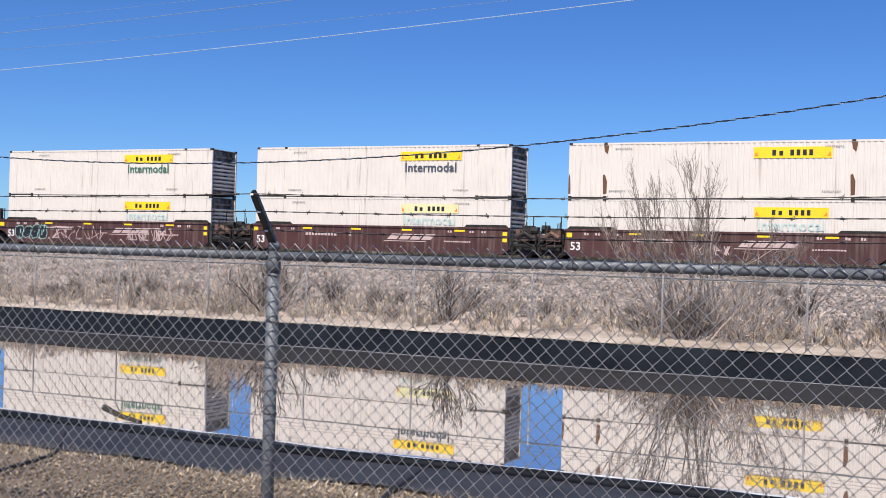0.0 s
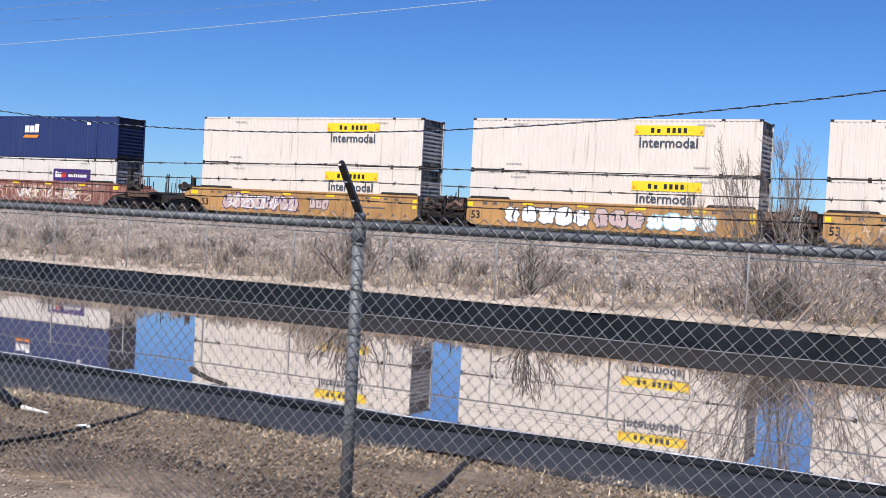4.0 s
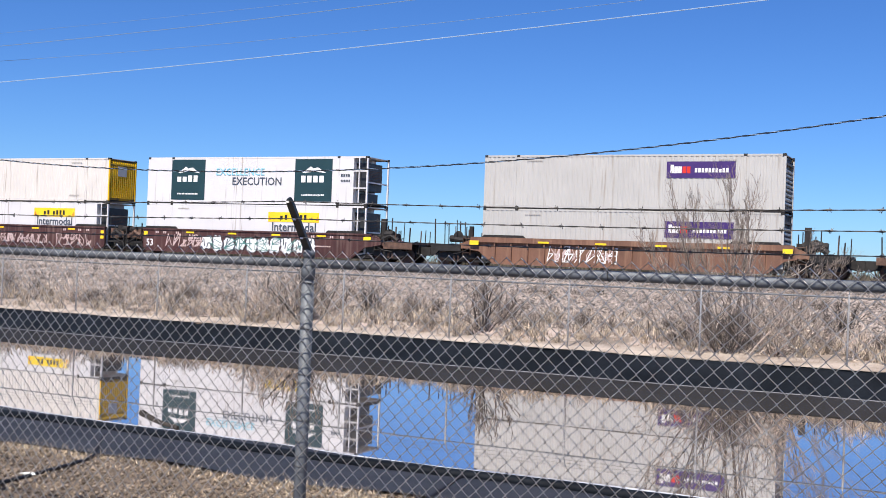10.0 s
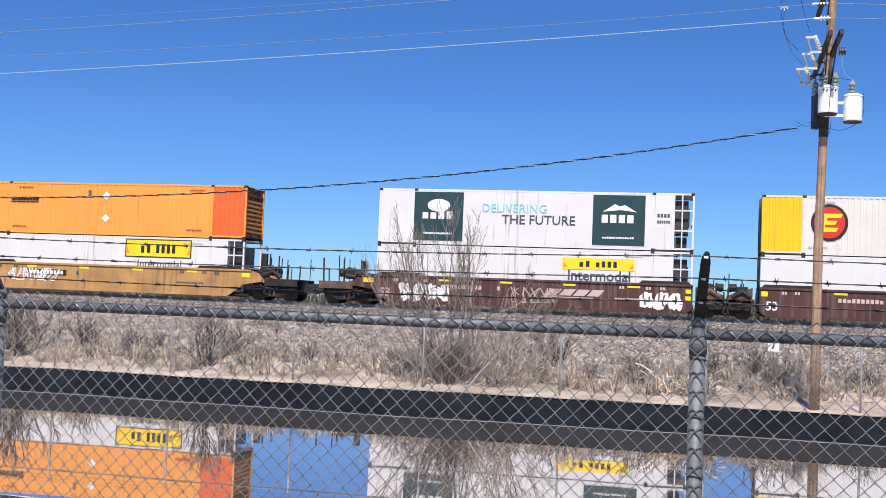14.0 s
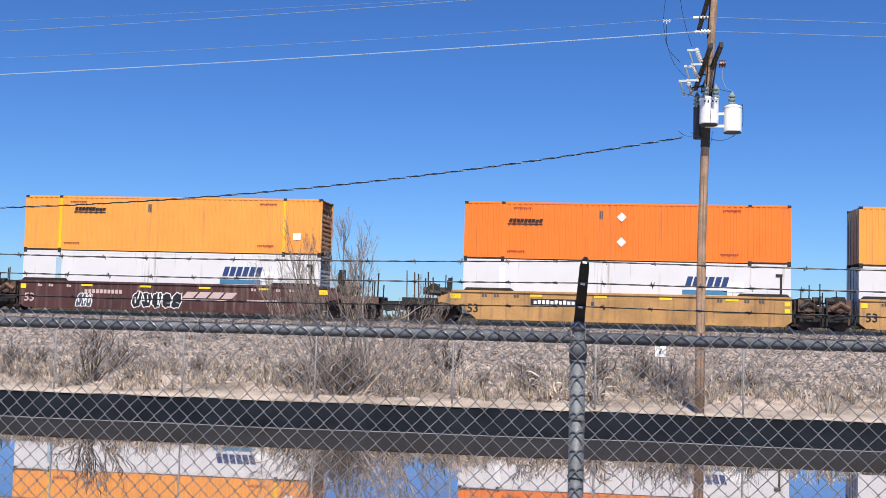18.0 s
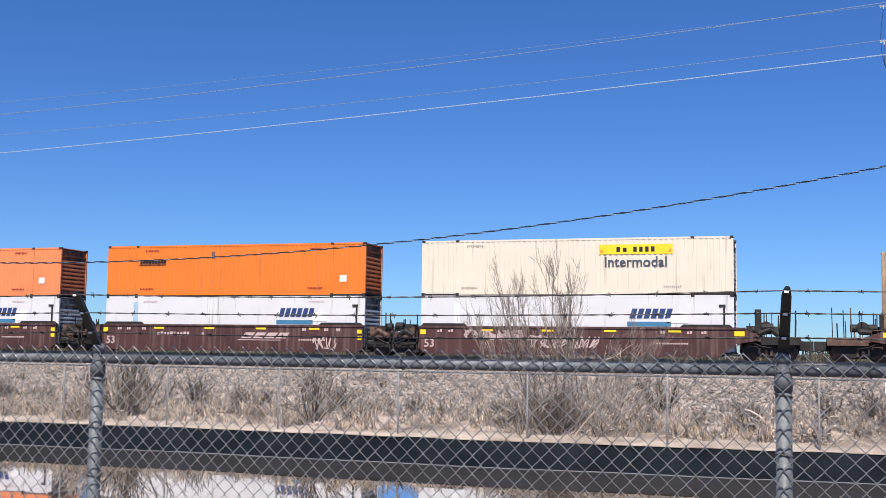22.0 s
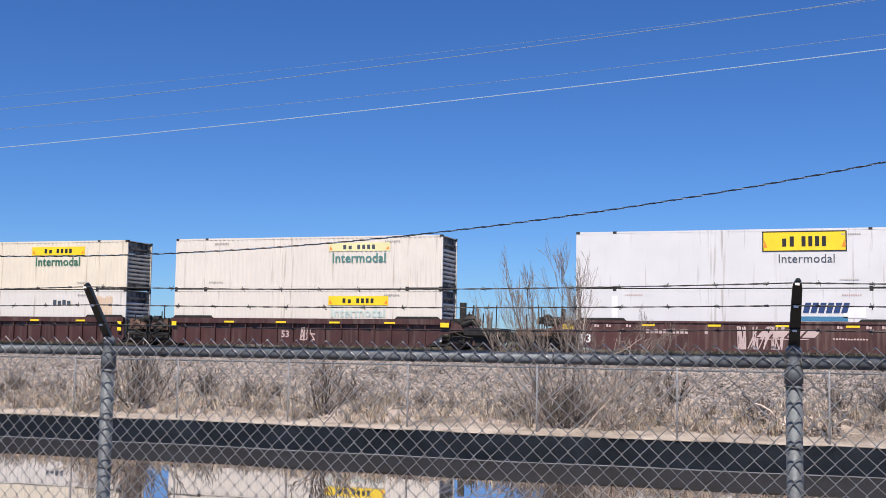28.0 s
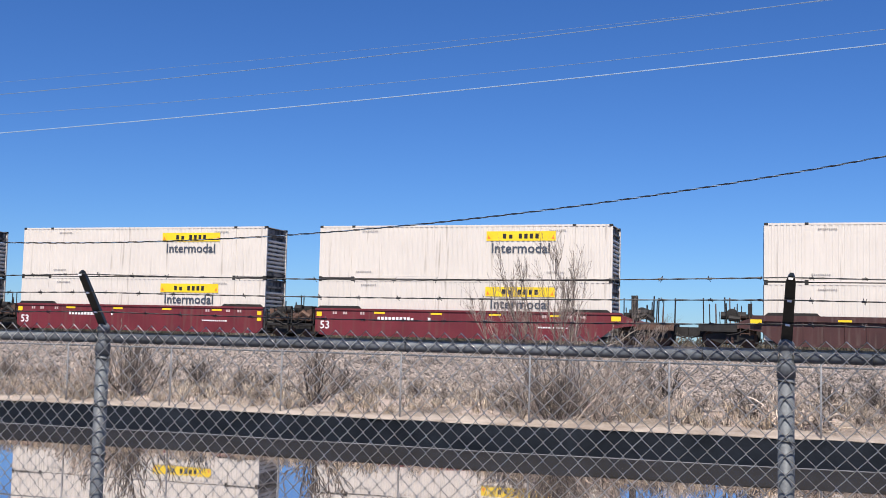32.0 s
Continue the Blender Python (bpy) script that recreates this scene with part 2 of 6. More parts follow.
# water: a still dark pool that mirrors what stands round it
WATER = bpy.data.materials.new("still_pond_water")
WATER.use_nodes = True
_n, _l = WATER.node_tree.nodes, WATER.node_tree.links
_b = _n["Principled BSDF"]
_b.inputs["Base Color"].default_value = (0.15, 0.132, 0.12, 1)
_b.inputs["Roughness"].default_value = 0.02
_b.inputs["IOR"].default_value = 1.33
_t, _w, _bp = _n.new("ShaderNodeTexCoord"), _n.new("ShaderNodeTexNoise"), _n.new("ShaderNodeBump")
_w.inputs["Scale"].default_value = 1.2
_bp.inputs["Strength"].default_value, _bp.inputs["Distance"].default_value = 0.02, 0.02
_l.new(_t.outputs["Object"], _w.inputs["Vector"])
_l.new(_w.outputs[0], _bp.inputs["Height"])
_l.new(_bp.outputs[0], _b.inputs["Normal"])
_g, _m = _n.new("ShaderNodeBsdfAnisotropic"), _n.new("ShaderNodeMixShader")
_g.inputs["Color"].default_value, _g.inputs["Roughness"].default_value = (0.95, 0.92, 0.9, 1), 0.015
_l.new(_bp.outputs[0], _g.inputs["Normal"])
_m.inputs[0].default_value = 0.7
_l.new(_b.outputs[0], _m.inputs[1])
_l.new(_g.outputs[0], _m.inputs[2])
_l.new(_m.outputs[0], _n["Material Output"].inputs["Surface"])

# ---- the ground: one sheet, with the pond's basin and the railway bank ----
RAIL_Z = 1.40          # top of the rails
TRACK_Y = 59.05        # middle of the track
WATER_Z = -1.15
PROFILE = [(-3000, -1.0), (-200, -0.2), (-20, 0.0), (4.4, 0.0), (5.2, -0.03), (6.5, -0.16), (8.6, -0.42), (11.0, -0.74), (13.8, -1.185), (16.5, -2.1), (24.5, -2.3),
           (27.3, -1.17), (28.05, -0.6), (29.1, -0.56), (33, -0.28), (40, 0.05), (47, 0.42), (53, 0.72), (54.5, 0.85), (56.6, 1.18), (61.5, 1.18),
           (63.5, 0.85), (70, 0.5), (120, 0.4), (400, 0.0), (4000, -4.0)]


def ground_z(y):
    return float(np.interp(y, [p[0] for p in PROFILE], [p[1] for p in PROFILE]))


def bank(x):
    """How far the pond's edges wander from a straight line."""
    return 0.12 * math.sin(x * 0.35 + 1) + 0.06 * math.sin(x * 1.1) - 0.021 * x


ys = sorted({p[0] for p in PROFILE} | set(np.arange(-6, 66, 0.5).tolist()) | set(np.arange(26.5, 30, 0.25).tolist()))
xs = [-3000, -1500, -700, -300, -150, -90] + np.arange(-60, 40.1, 0.75).tolist() + [60, 90, 150, 300, 700, 1500, 3000]
grid = []
for y in ys:
    row = []
    for x in xs:
        near = -60 <= x <= 40
        dy = bank(x) if near and 9 < y < 32 else 0
        rough_amount = 0.05 if (y < 8.5 or 28.6 < y < 54) else 0.012
        if y > 66 or y < -6:
            rough_amount = 0.0
        row.append((x, y + dy, ground_z(y) + rough_amount * noise.noise((x * 0.9, y * 0.9, 0)) + 0.4 * rough_amount * noise.noise((x * 3, y * 3, 5))))
    grid.append(row)
ground = new("ground", sheet("ground", grid, EARTH))
tagged(ground, "dry bare earth with straw rising to a railway bank", "ground", kind="structure")


def strip(name, y0, y1, lift, mat, label, x0=-60, x1=40, step=0.5, edge=0.0, seed=0, wrinkled=False):
    """A layer that follows the ground a little above it, between two lines of the plan."""
    yy = [y0 + (y1 - y0) * i / max(1, int((y1 - y0) / 0.3)) for i in range(int((y1 - y0) / 0.3) + 1)]
    rows = []
    for i, y in enumerate(yy):
        row = []
        for x in np.arange(x0, x1 + 0.01, step):
            w = bank(x) if 9 < y < 32 else 0
            e = edge * noise.noise((x * 0.8, seed, 0)) if i in (0, len(yy) - 1) else 0
            wrinkle = 0.018 * abs(noise.noise((x * 0.5, y * 2.2, seed))) + 0.012 * abs(noise.noise((x * 1.7 + y, y * 0.7, seed + 3))) if wrinkled else 0
            row.append((x, y + w + e, ground_z(y) + lift + wrinkle))
        rows.append(row)
    ob = new(name, sheet(name, rows, mat))
    tagged(ob, label, name.replace("_", " "), kind="structure")
    return ob


DUSTYLINER = material("dusty_black_liner", (0.009, 0.011, 0.014), 0.68, 0, 0.4, 1.3, 22, 0.5, second=(0.032, 0.034, 0.038), bump_dist=0.02)
strip("pond_liner", 8.4, 15.5, 0.035, DUSTYLINER, "black plastic pond liner on the near bank", edge=0.25, seed=3, step=0.25, wrinkled=True)
# a rolled fold in the liner along the top of the bank
fold = Mesh().tube([(x, 11.3 + bank(x) + 0.05 * noise.noise((x * 0.6, 0, 1)), ground_z(11.3) + 0.06) for x in np.arange(-50, 30, 0.5)], 0.07, 8)
tagged(part("liner_fold", fold, LINER, smooth=True), "rolled fold of black liner along the bank", "liner fold", kind="structure")
strip("pond_liner", 25.8, 28.08, 0.035, LINER, "black plastic pond liner on the far bank", edge=0.05, seed=7)
water = new("water", sheet("water", [[(x, y, WATER_Z) for x in (-60, 40)] for y in (12.5, 29.0)], WATER, False))
tagged(water, "still pond water mirroring the train and the sky", "water", kind="structure")


def waterline(y0, y1, label, mat=PALELINE, z=0.006):
    rows = [[(x, y + bank(x) + 0.02 * noise.noise((x, 0, 2)), WATER_Z + z) for x in np.arange(-60, 40.1, 0.5)] for y in (y0, y1)]
    tagged(new("waterline_strip", sheet("waterline_strip", rows, mat)), label, "silt line", kind="structure")


waterline(26.98, 27.20, "pale line at the far water's edge")
# pale strip painted in for the glint on the wet near edge
waterline(13.68, 13.78, "pale line painted for the glint at the near water's edge", GLINT, 0.02)
strip("sandy_edge", 28.02, 29.6, 0.05, SAND, "pale sandy strip along the far liner", edge=0.15, seed=5)
BANKEARTH = material("pale_pinkish_earth", (0.42, 0.33, 0.275), 0.95, 0, 0.3, 0.9, 18, 0.8, second=(0.58, 0.475, 0.405), bump_dist=0.04)
strip("bank_earth", 29.4, 36.4, 0.03, BANKEARTH, "soft pale pinkish earth on the far bank", edge=0.6, seed=9)
GRITTY = material("brown_gritty_soil", (0.2, 0.155, 0.12), 0.95, 0, 0.5, 3, 60, 1.0, second=(0.36, 0.29, 0.235), bump_dist=0.03)
strip("gravel_edge", 1.0, 4.85, 0.02, GRITTY, "pale sandy gravel at the fence foot", edge=0.25, seed=6, step=0.15, x0=-20, x1=10)

# ---- the train ----
L, H = 16.15, 2.896               # a 53 ft container
POST_AT = (1.98, L - 1.98)        # lifting posts at the 40 ft marks
CORR = {}


def paint(name, colour, rough=0.45, dirt=(0.25, 0.2, 0.15), amount=0.1, vary=0.06):
    return material(name, colour, rough, 0, vary, 0.7, 30, 0.04, streak=(dirt, amount, (5.0, 5.0, 0.3)))


PAINT = {
    "cream": paint("cream_container_paint", (0.7, 0.65, 0.585), amount=0.04, vary=0.04),
    "ivory": paint("ivory_container_paint", (0.72, 0.65, 0.53), amount=0.05, vary=0.04),
    "white": paint("white_container_paint", (0.67, 0.665, 0.675), 0.35, amount=0.05, vary=0.04),
    "warmwhite": paint("warm_white_container_paint", (0.67, 0.64, 0.6), amount=0.05, vary=0.04),
    "grey": paint("light_grey_container_paint", (0.47, 0.465, 0.445), amount=0.06),
    "orange": paint("orange_container_paint", (0.78, 0.19, 0.02), dirt=(0.45, 0.15, 0.06)),
    "peach": paint("faded_orange_container_paint", (0.82, 0.33, 0.06), dirt=(0.5, 0.22, 0.1)),
    "salmon": paint("salmon_orange_container_paint", (0.78, 0.24, 0.09), dirt=(0.5, 0.2, 0.12)),
    "redorange": paint("red_orange_container_paint", (0.7, 0.13, 0.03), dirt=(0.4, 0.12, 0.06)),
    "blue": paint("dark_blue_container_paint", (0.018, 0.035, 0.13), dirt=(0.05, 0.06, 0.12)),
    "yellow": paint("yellow_container_paint", (0.85, 0.5, 0.01), dirt=(0.5, 0.3, 0.05)),
    "unit": paint("dark_refrigeration_unit_paint", (0.03, 0.032, 0.035), dirt=(0.1, 0.09, 0.08)),
    "maroon": paint("maroon_railcar_paint", (0.064, 0.023, 0.021), 0.6, (0.15, 0.095, 0.08), 0.4, 0.25),
    "red": paint("deep_red_railcar_paint", (0.15, 0.018, 0.026), 0.55, (0.14, 0.06, 0.05), 0.3, 0.2),
    "tan": paint("yellow_tan_railcar_paint", (0.42, 0.235, 0.085), 0.65, (0.2, 0.12, 0.07), 0.3, 0.25),
    "rustred": paint("faded_red_railcar_paint", (0.19, 0.062, 0.046), 0.65, (0.3, 0.19, 0.155), 0.6, 0.3),
    "brown": paint("brown_railcar_paint", (0.17, 0.085, 0.055), 0.65, (0.28, 0.16, 0.1), 0.45, 0.25),
    "darkred": paint("dark_red_railcar_paint", (0.058, 0.021, 0.02), 0.6, (0.11, 0.075, 0.065), 0.4, 0.25),
}


SHADED_ENDS = {}


def shaded_end(colour):
    """An end wall's paint, darkened and streaked: its shade put into the colour."""
    if colour not in SHADED_ENDS:
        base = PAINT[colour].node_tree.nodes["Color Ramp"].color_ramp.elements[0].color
        SHADED_ENDS[colour] = material("shaded_" + PAINT[colour].name, [base[i] * 0.45 for i in range(3)], 0.8, 0, 0.3, 1.2, 25, 0.1, streak=((0.04, 0.037, 0.034), 0.8, (1.5, 1.5, 0.6)))
    return SHADED_ENDS[colour]


def ink(name, colour, rough=0.5):
    return material(name, colour, rough, 0, 0.08, 1.5, 40, 0)


INK = {
    "black": ink("black_lettering", (0.015, 0.015, 0.018)),
    "slate": ink("slate_lettering", (0.06, 0.075, 0.1)),
    "teal": ink("teal_lettering", (0.08, 0.22, 0.2)),
    "green": ink("green_lettering", (0.04, 0.15, 0.1)),
    "paleteal": ink("faded_teal_lettering", (0.5, 0.62, 0.58)),
    "yellow": ink("yellow_decal", (0.88, 0.62, 0.02)),
    "paleyellow": ink("faded_yellow_decal", (0.74, 0.7, 0.38)),
    "white": ink("white_lettering", (0.8, 0.8, 0.8)),
    "pink": ink("faded_white_lettering", (0.55, 0.42, 0.4)),
    "purple": ink("purple_decal", (0.05, 0.022, 0.14)),
    "red": ink("red_decal", (0.6, 0.03, 0.02)),
    "orange": ink("orange_decal", (0.85, 0.25, 0.03)),
    "navy": ink("navy_lettering", (0.02, 0.05, 0.16)),
    "cyan": ink("cyan_lettering", (0.2, 0.55, 0.7)),
    "darkteal": ink("dark_teal_decal", (0.012, 0.045, 0.055)),
    "paleblue": ink("pale_blue_decal", (0.35, 0.5, 0.62)),
    "rust": ink("rust_stain", (0.13, 0.06, 0.03), 0.8),
    "darkred": ink("dark_red_lettering", (0.3, 0.03, 0.03)),
}


def corrugated(x0, x1, z0, z1, y, side, pitch=0.28, depth=0.022):
    """A pressed steel wall of upright folds; side -1 faces the pond."""
    m, prof, x = Mesh(), [], x0
    while x < x1 - 1e-6:
        for dx, d in ((0, 0), (0.36, 0), (0.5, 1), (0.86, 1)):
            if x + dx * pitch < x1:
                prof.append((x + dx * pitch, y - side * d * depth))
        x += pitch
    prof.append((x1, y))
    m.v = [(a, b, z0) for a, b in prof] + [(a, b, z1) for a, b in prof]
    k = len(prof)
    m.f = [(i, i + 1, k + i + 1, k + i) if side < 0 else (i + 1, i, k + i, k + i + 1) for i in range(k - 1)]
    return m


def flat_wall(x0, x1, z0, z1, y, side):
    """A smooth wall of skin sheets with a proud seam between each two."""
    m, prof, n = Mesh(), [(x0, y)], 11
    for i in range(1, n):
        x = x0 + (x1 - x0) * i / n
        prof += [(x - 0.014, y), (x - 0.011, y + side * 0.004), (x + 0.011, y + side * 0.004), (x + 0.014, y)]
    prof.append((x1, y))
    k = len(prof)
    m.v = [(a, b, z0) for a, b in prof] + [(a, b, z1) for a, b in prof]
    m.f = [(i, i + 1, k + i + 1, k + i) if side < 0 else (i + 1, i, k + i, k + i + 1) for i in range(k - 1)]
    return m


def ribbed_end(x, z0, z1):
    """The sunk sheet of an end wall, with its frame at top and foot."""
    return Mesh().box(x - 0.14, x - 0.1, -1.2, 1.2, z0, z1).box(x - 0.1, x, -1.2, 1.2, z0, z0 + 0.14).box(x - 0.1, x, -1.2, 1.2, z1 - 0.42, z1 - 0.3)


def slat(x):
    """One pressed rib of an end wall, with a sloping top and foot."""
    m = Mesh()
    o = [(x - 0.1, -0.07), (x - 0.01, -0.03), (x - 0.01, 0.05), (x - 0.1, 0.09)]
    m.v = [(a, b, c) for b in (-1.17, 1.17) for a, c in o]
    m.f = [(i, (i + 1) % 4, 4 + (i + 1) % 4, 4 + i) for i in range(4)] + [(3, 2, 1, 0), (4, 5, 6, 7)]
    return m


def cached(key, make, mat, smooth=False):
    k = (key, mat.name)
    if k not in CORR:
        CORR[k] = make().data(key.split("|")[0], mat, smooth)
    return CORR[k]


def casting():
    return Mesh().box(-0.09, 0.09, -0.081, 0.081, -0.06, 0.06).box(-0.05, 0.05, -0.085, -0.07, -0.03, 0.03)


def container(colour, label, smooth_side=False, reefer=False, ends=None, post=None, group="stacked containers on the train"):
    """A 53 ft container: walls, rails, posts, castings, end wall and doors; its base stands at z 0 and x runs from 0 to L."""
    c, e, p = PAINT[colour], PAINT[ends or colour], PAINT[post or colour]
    root = empty("container")
    tagged(root, label, "container", group)
    xe = L - 0.95 if reefer else L - 0.09
    x_a = 0.09
    for side in (-1, 1):
        y = side * 1.297
        kind = "flat" if smooth_side else "corr"
        make = (lambda: flat_wall(x_a, xe, 0.17, H - 0.1, y, side)) if smooth_side else (lambda: corrugated(x_a, xe, 0.17, H - 0.1, y, side))
        part("side_wall", cached(f"side_wall|{kind}{side}{reefer}", make, c), c, root)
        part("top_rail", cached(f"top_rail|{side}", lambda: Mesh().box(0.09, L - 0.09, min(side * 1.303, side * 1.22), max(side * 1.303, side * 1.22), H - 0.1, H - 0.005), c), c, root)
        part("bottom_rail", cached(f"bottom_rail|{side}", lambda: Mesh().box(0.09, L - 0.09, min(side * 1.303, side * 1.2), max(side * 1.303, side * 1.2), 0.03, 0.165).box(0.3, L - 0.3, min(side * 1.306, side * 1.3), max(side * 1.306, side * 1.3), 0.145, 0.168), c), c, root)
        for x in (0.0, L - 0.09):
            part("corner_post", cached(f"corner_post|{side}{x}", lambda: Mesh().box(x, x + 0.09, min(side * 1.304, side * 1.2), max(side * 1.304, side * 1.2), 0.1, H - 0.1), e), e, root)
        for x in POST_AT:
            part("lifting_post", cached(f"lifting_post|{side}{x}", lambda: Mesh().box(x - 0.07, x + 0.07, min(side * 1.308, side * 1.25), max(side * 1.308, side * 1.25), 0.16, H - 0.1).box(x - 0.1, x - 0.085, min(side * 1.306, side * 1.28), max(side * 1.306, side * 1.28), 0.16, H - 0.1), p), p, root)
        for x in (0.09, *POST_AT, L - 0.09):
            for z in (0.06, H - 0.05):
                f = part("lifting_fitting", cached("lifting_fitting", casting, DARKSTEEL), DARKSTEEL, root)
                f.location = (x, side * 1.232, z)
    part("roof", cached("roof", lambda: Mesh().box(0.05, L - 0.05, -1.22, 1.22, H - 0.06, H - 0.02), c), c, root)
    # dark strips put in for the shade of the recess below each end
    for xa, xb in ((0.1, 1.9), (L - 1.9, L - 0.1)):
        part("end_underframe", cached(f"end_underframe|{xa}", lambda: Mesh().box(xa, xb, -1.306, -0.9, -0.012, 0.075), DARKSTEEL), DARKSTEEL, root)
    part("floor", cached("floor", lambda: Mesh().box(0.05, L - 0.05, -1.2, 1.2, 0.08, 0.16), DARKSTEEL), DARKSTEEL, root)
    if reefer:
        part("front_wall", cached("front_wall|reefer", lambda: Mesh().box(L - 1.0, L - 0.95, -1.29, 1.29, 0.17, H - 0.06), e), e, root)
        u = part("refrigeration_unit", cached("refrigeration_unit", lambda: Mesh().box(L - 0.95, L - 0.3, -0.95, 0.95, 0.9, H - 0.35).box(L - 0.3, L - 0.25, -0.7, 0.7, 1.3, 2.2).box(L - 0.9, L - 0.35, -0.6, 0.6, 0.2, 0.75), PAINT["unit"]), PAINT["unit"], root, "black refrigeration unit in an open end frame")
        part("grille", cached("grille", lambda: _grille(), RUST), RUST, u)
        part("end_frame", cached("end_frame", lambda: Mesh().box(L - 0.14, L - 0.06, -1.25, 1.25, 1.35, 1.43).box(L - 0.95, L, -1.3, -1.24, 1.0, 1.07).box(L - 0.95, L, -1.3, -1.24, 2.0, 2.07).box(L - 0.62, L - 0.56, -1.3, -1.25, 0.15, H - 0.1), e), e, root)
    else:
        # shade painted into the sunk sheet; the ribs keep the plain paint
        g = shaded_end(ends or colour)
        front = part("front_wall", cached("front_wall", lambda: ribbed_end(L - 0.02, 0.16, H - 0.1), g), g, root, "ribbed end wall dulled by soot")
        for k in range(12 if ends == "yellow" else 0):
            part("rib", cached("rib|upright", lambda: Mesh().box(L - 0.12, L - 0.02, -0.055, 0.055, 0.3, H - 0.2), e), e, front).location = (0, -1.05 + k * 0.19, 0)
        if ends == "yellow":
            part("end_notice", cached("end_notice", lambda: Mesh().box(L - 0.018, L - 0.008, -0.5, 0.35, 1.75, 2.4), PAINT["grey"]), PAINT["grey"], front, "grey notice panel")
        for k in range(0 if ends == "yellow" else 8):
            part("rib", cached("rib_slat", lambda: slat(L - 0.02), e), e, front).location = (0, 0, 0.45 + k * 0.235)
    for side in (-1, 1):
        d = part("door", cached(f"door|{side}", lambda: Mesh().box(0.0, 0.05, min(0.01 * side, 1.2 * side), max(0.01 * side, 1.2 * side), 0.14, H - 0.1).box(-0.008, 0.0, min(0.1 * side, 1.1 * side), max(0.1 * side, 1.1 * side), 0.3, 1.3), e), e, root)
        for yy in (0.35, 0.85):
            part("lock_rod", cached(f"lock_rod|{side}{yy}", lambda: Mesh().tube([(-0.03, side * yy, 0.1), (-0.03, side * yy, H - 0.1)], 0.018), GALV), GALV, d)
    return root


def _grille():
    m = Mesh()
    for i in range(9):
        m.box(L - 0.25, L - 0.235, -0.65, 0.65, 1.35 + i * 0.09, 1.39 + i * 0.09)
    return m


FACE = -1.309         # decals lie just off the side wall


def plate(root, name, x0, x1, z0, z1, inkname, y=FACE, thick=0.006, label="", slant=0.0):
    m = Mesh().prism([(x0, z0), (x1, z0), (x1 + slant, z1), (x0 + slant, z1)], y - thick, y)
    return part(name, m, INK[inkname], root, label)


def letter_bars(root, x0, x1, z0, z1, inkname, n, y=FACE - 0.008, slant=0.0, gap=0.28, seed=1, name="lettering_bar"):
    """A row of plain upright bars in the place of lettering."""
    rnd, m = random.Random(seed), Mesh()
    w = (x1 - x0) / n
    for i in range(n):
        a, b = x0 + i * w, x0 + (i + 1 - gap) * w
        top = z1 if rnd.random() < 0.75 else z0 + 0.8 * (z1 - z0)
        s = slant * (z1 - z0)
        if name.endswith("_bar"):
            part(name, Mesh().prism([(a, z0), (b, z0), (b + s, top), (a + s, top)], y - 0.004, y), INK[inkname], root)
        else:
            m.prism([(a, z0), (b, z0), (b + s, top), (a + s, top)], y - 0.004, y)
    if not name.endswith("_bar"):
        tagged(part(name, m, INK[inkname], root), kind="stuff")


def text_mesh(words, size, inkname, bold=0.0):
    k = (words, size, inkname, bold)
    if k not in CORR:
        cu = bpy.data.curves.new("lettering", "FONT")
        cu.body, cu.size, cu.align_x, cu.align_y, cu.extrude, cu.offset, cu.resolution_u = words, size, "CENTER", "CENTER", 0.003, bold, 2
        ob = bpy.data.objects.new("lettering", cu)
        scene.collection.objects.link(ob)
        bpy.context.view_layer.update()
        me = bpy.data.meshes.new_from_object(ob.evaluated_get(bpy.context.evaluated_depsgraph_get()))
        bpy.data.objects.remove(ob)
        me.materials.clear()
        me.materials.append(INK[inkname])
        CORR[k] = me
    return CORR[k]


def words_on(root, words, x, z, size, inkname, y=FACE - 0.006, bold=0.0, width=1.0, name="lettering"):
    ob = part(name, text_mesh(words, size, inkname, bold), INK[inkname], root)
    ob.matrix_basis = Matrix.LocRotScale((x, y, z), Euler((radians(90), 0, 0)), (width, 1, 1))
    return ob


def banner(root, x, z, width=3.7, height=0.52, back="yellow", front="black", frame_ink=None):
    """A yellow name plate with a plain row of dark bars and a wedge at each end."""
    p = plate(root, "name_plate", x - width / 2, x + width / 2, z - height / 2, z + height / 2, back, label="yellow name plate with dark bars" if back == "yellow" else "faded name plate with dark bars")
    letter_bars(p, x - width * 0.26, x - width * 0.08, z - height * 0.27, z + height * 0.25, front, 2, gap=0.45, seed=int(x * 10))
    letter_bars(p, x - width * 0.03, x + width * 0.29, z - height * 0.27, z + height * 0.25, front, 4, gap=0.4, seed=int(x * 10) + 1)
    if frame_ink:
        m = Mesh()
        for a, b, c, d in ((x - width / 2, x + width / 2, z - height / 2 - 0.02, z - height / 2 + 0.03), (x - width / 2, x + width / 2, z + height / 2 - 0.03, z + height / 2 + 0.02),
                           (x - width / 2, x - width / 2 + 0.06, z - height / 2, z + height / 2), (x + width / 2 - 0.06, x + width / 2, z - height / 2, z + height / 2)):
            m.box(a, b, FACE - 0.013, FACE - 0.005, c, d)
        part("plate_border", m, INK[frame_ink], p)
    for s in (-1, 1):
        xa = x + s * width * 0.46
        part("wedge_mark", Mesh().prism([(xa - 0.09, z - height * 0.32), (xa + 0.09, z - height * 0.32), (xa + s * 0.05, z + height * 0.1)], FACE - 0.012, FACE - 0.008), INK["orange"], p)
    return p


INK["palegrey"] = ink("weathered_grey_stencil", (0.42, 0.4, 0.37))


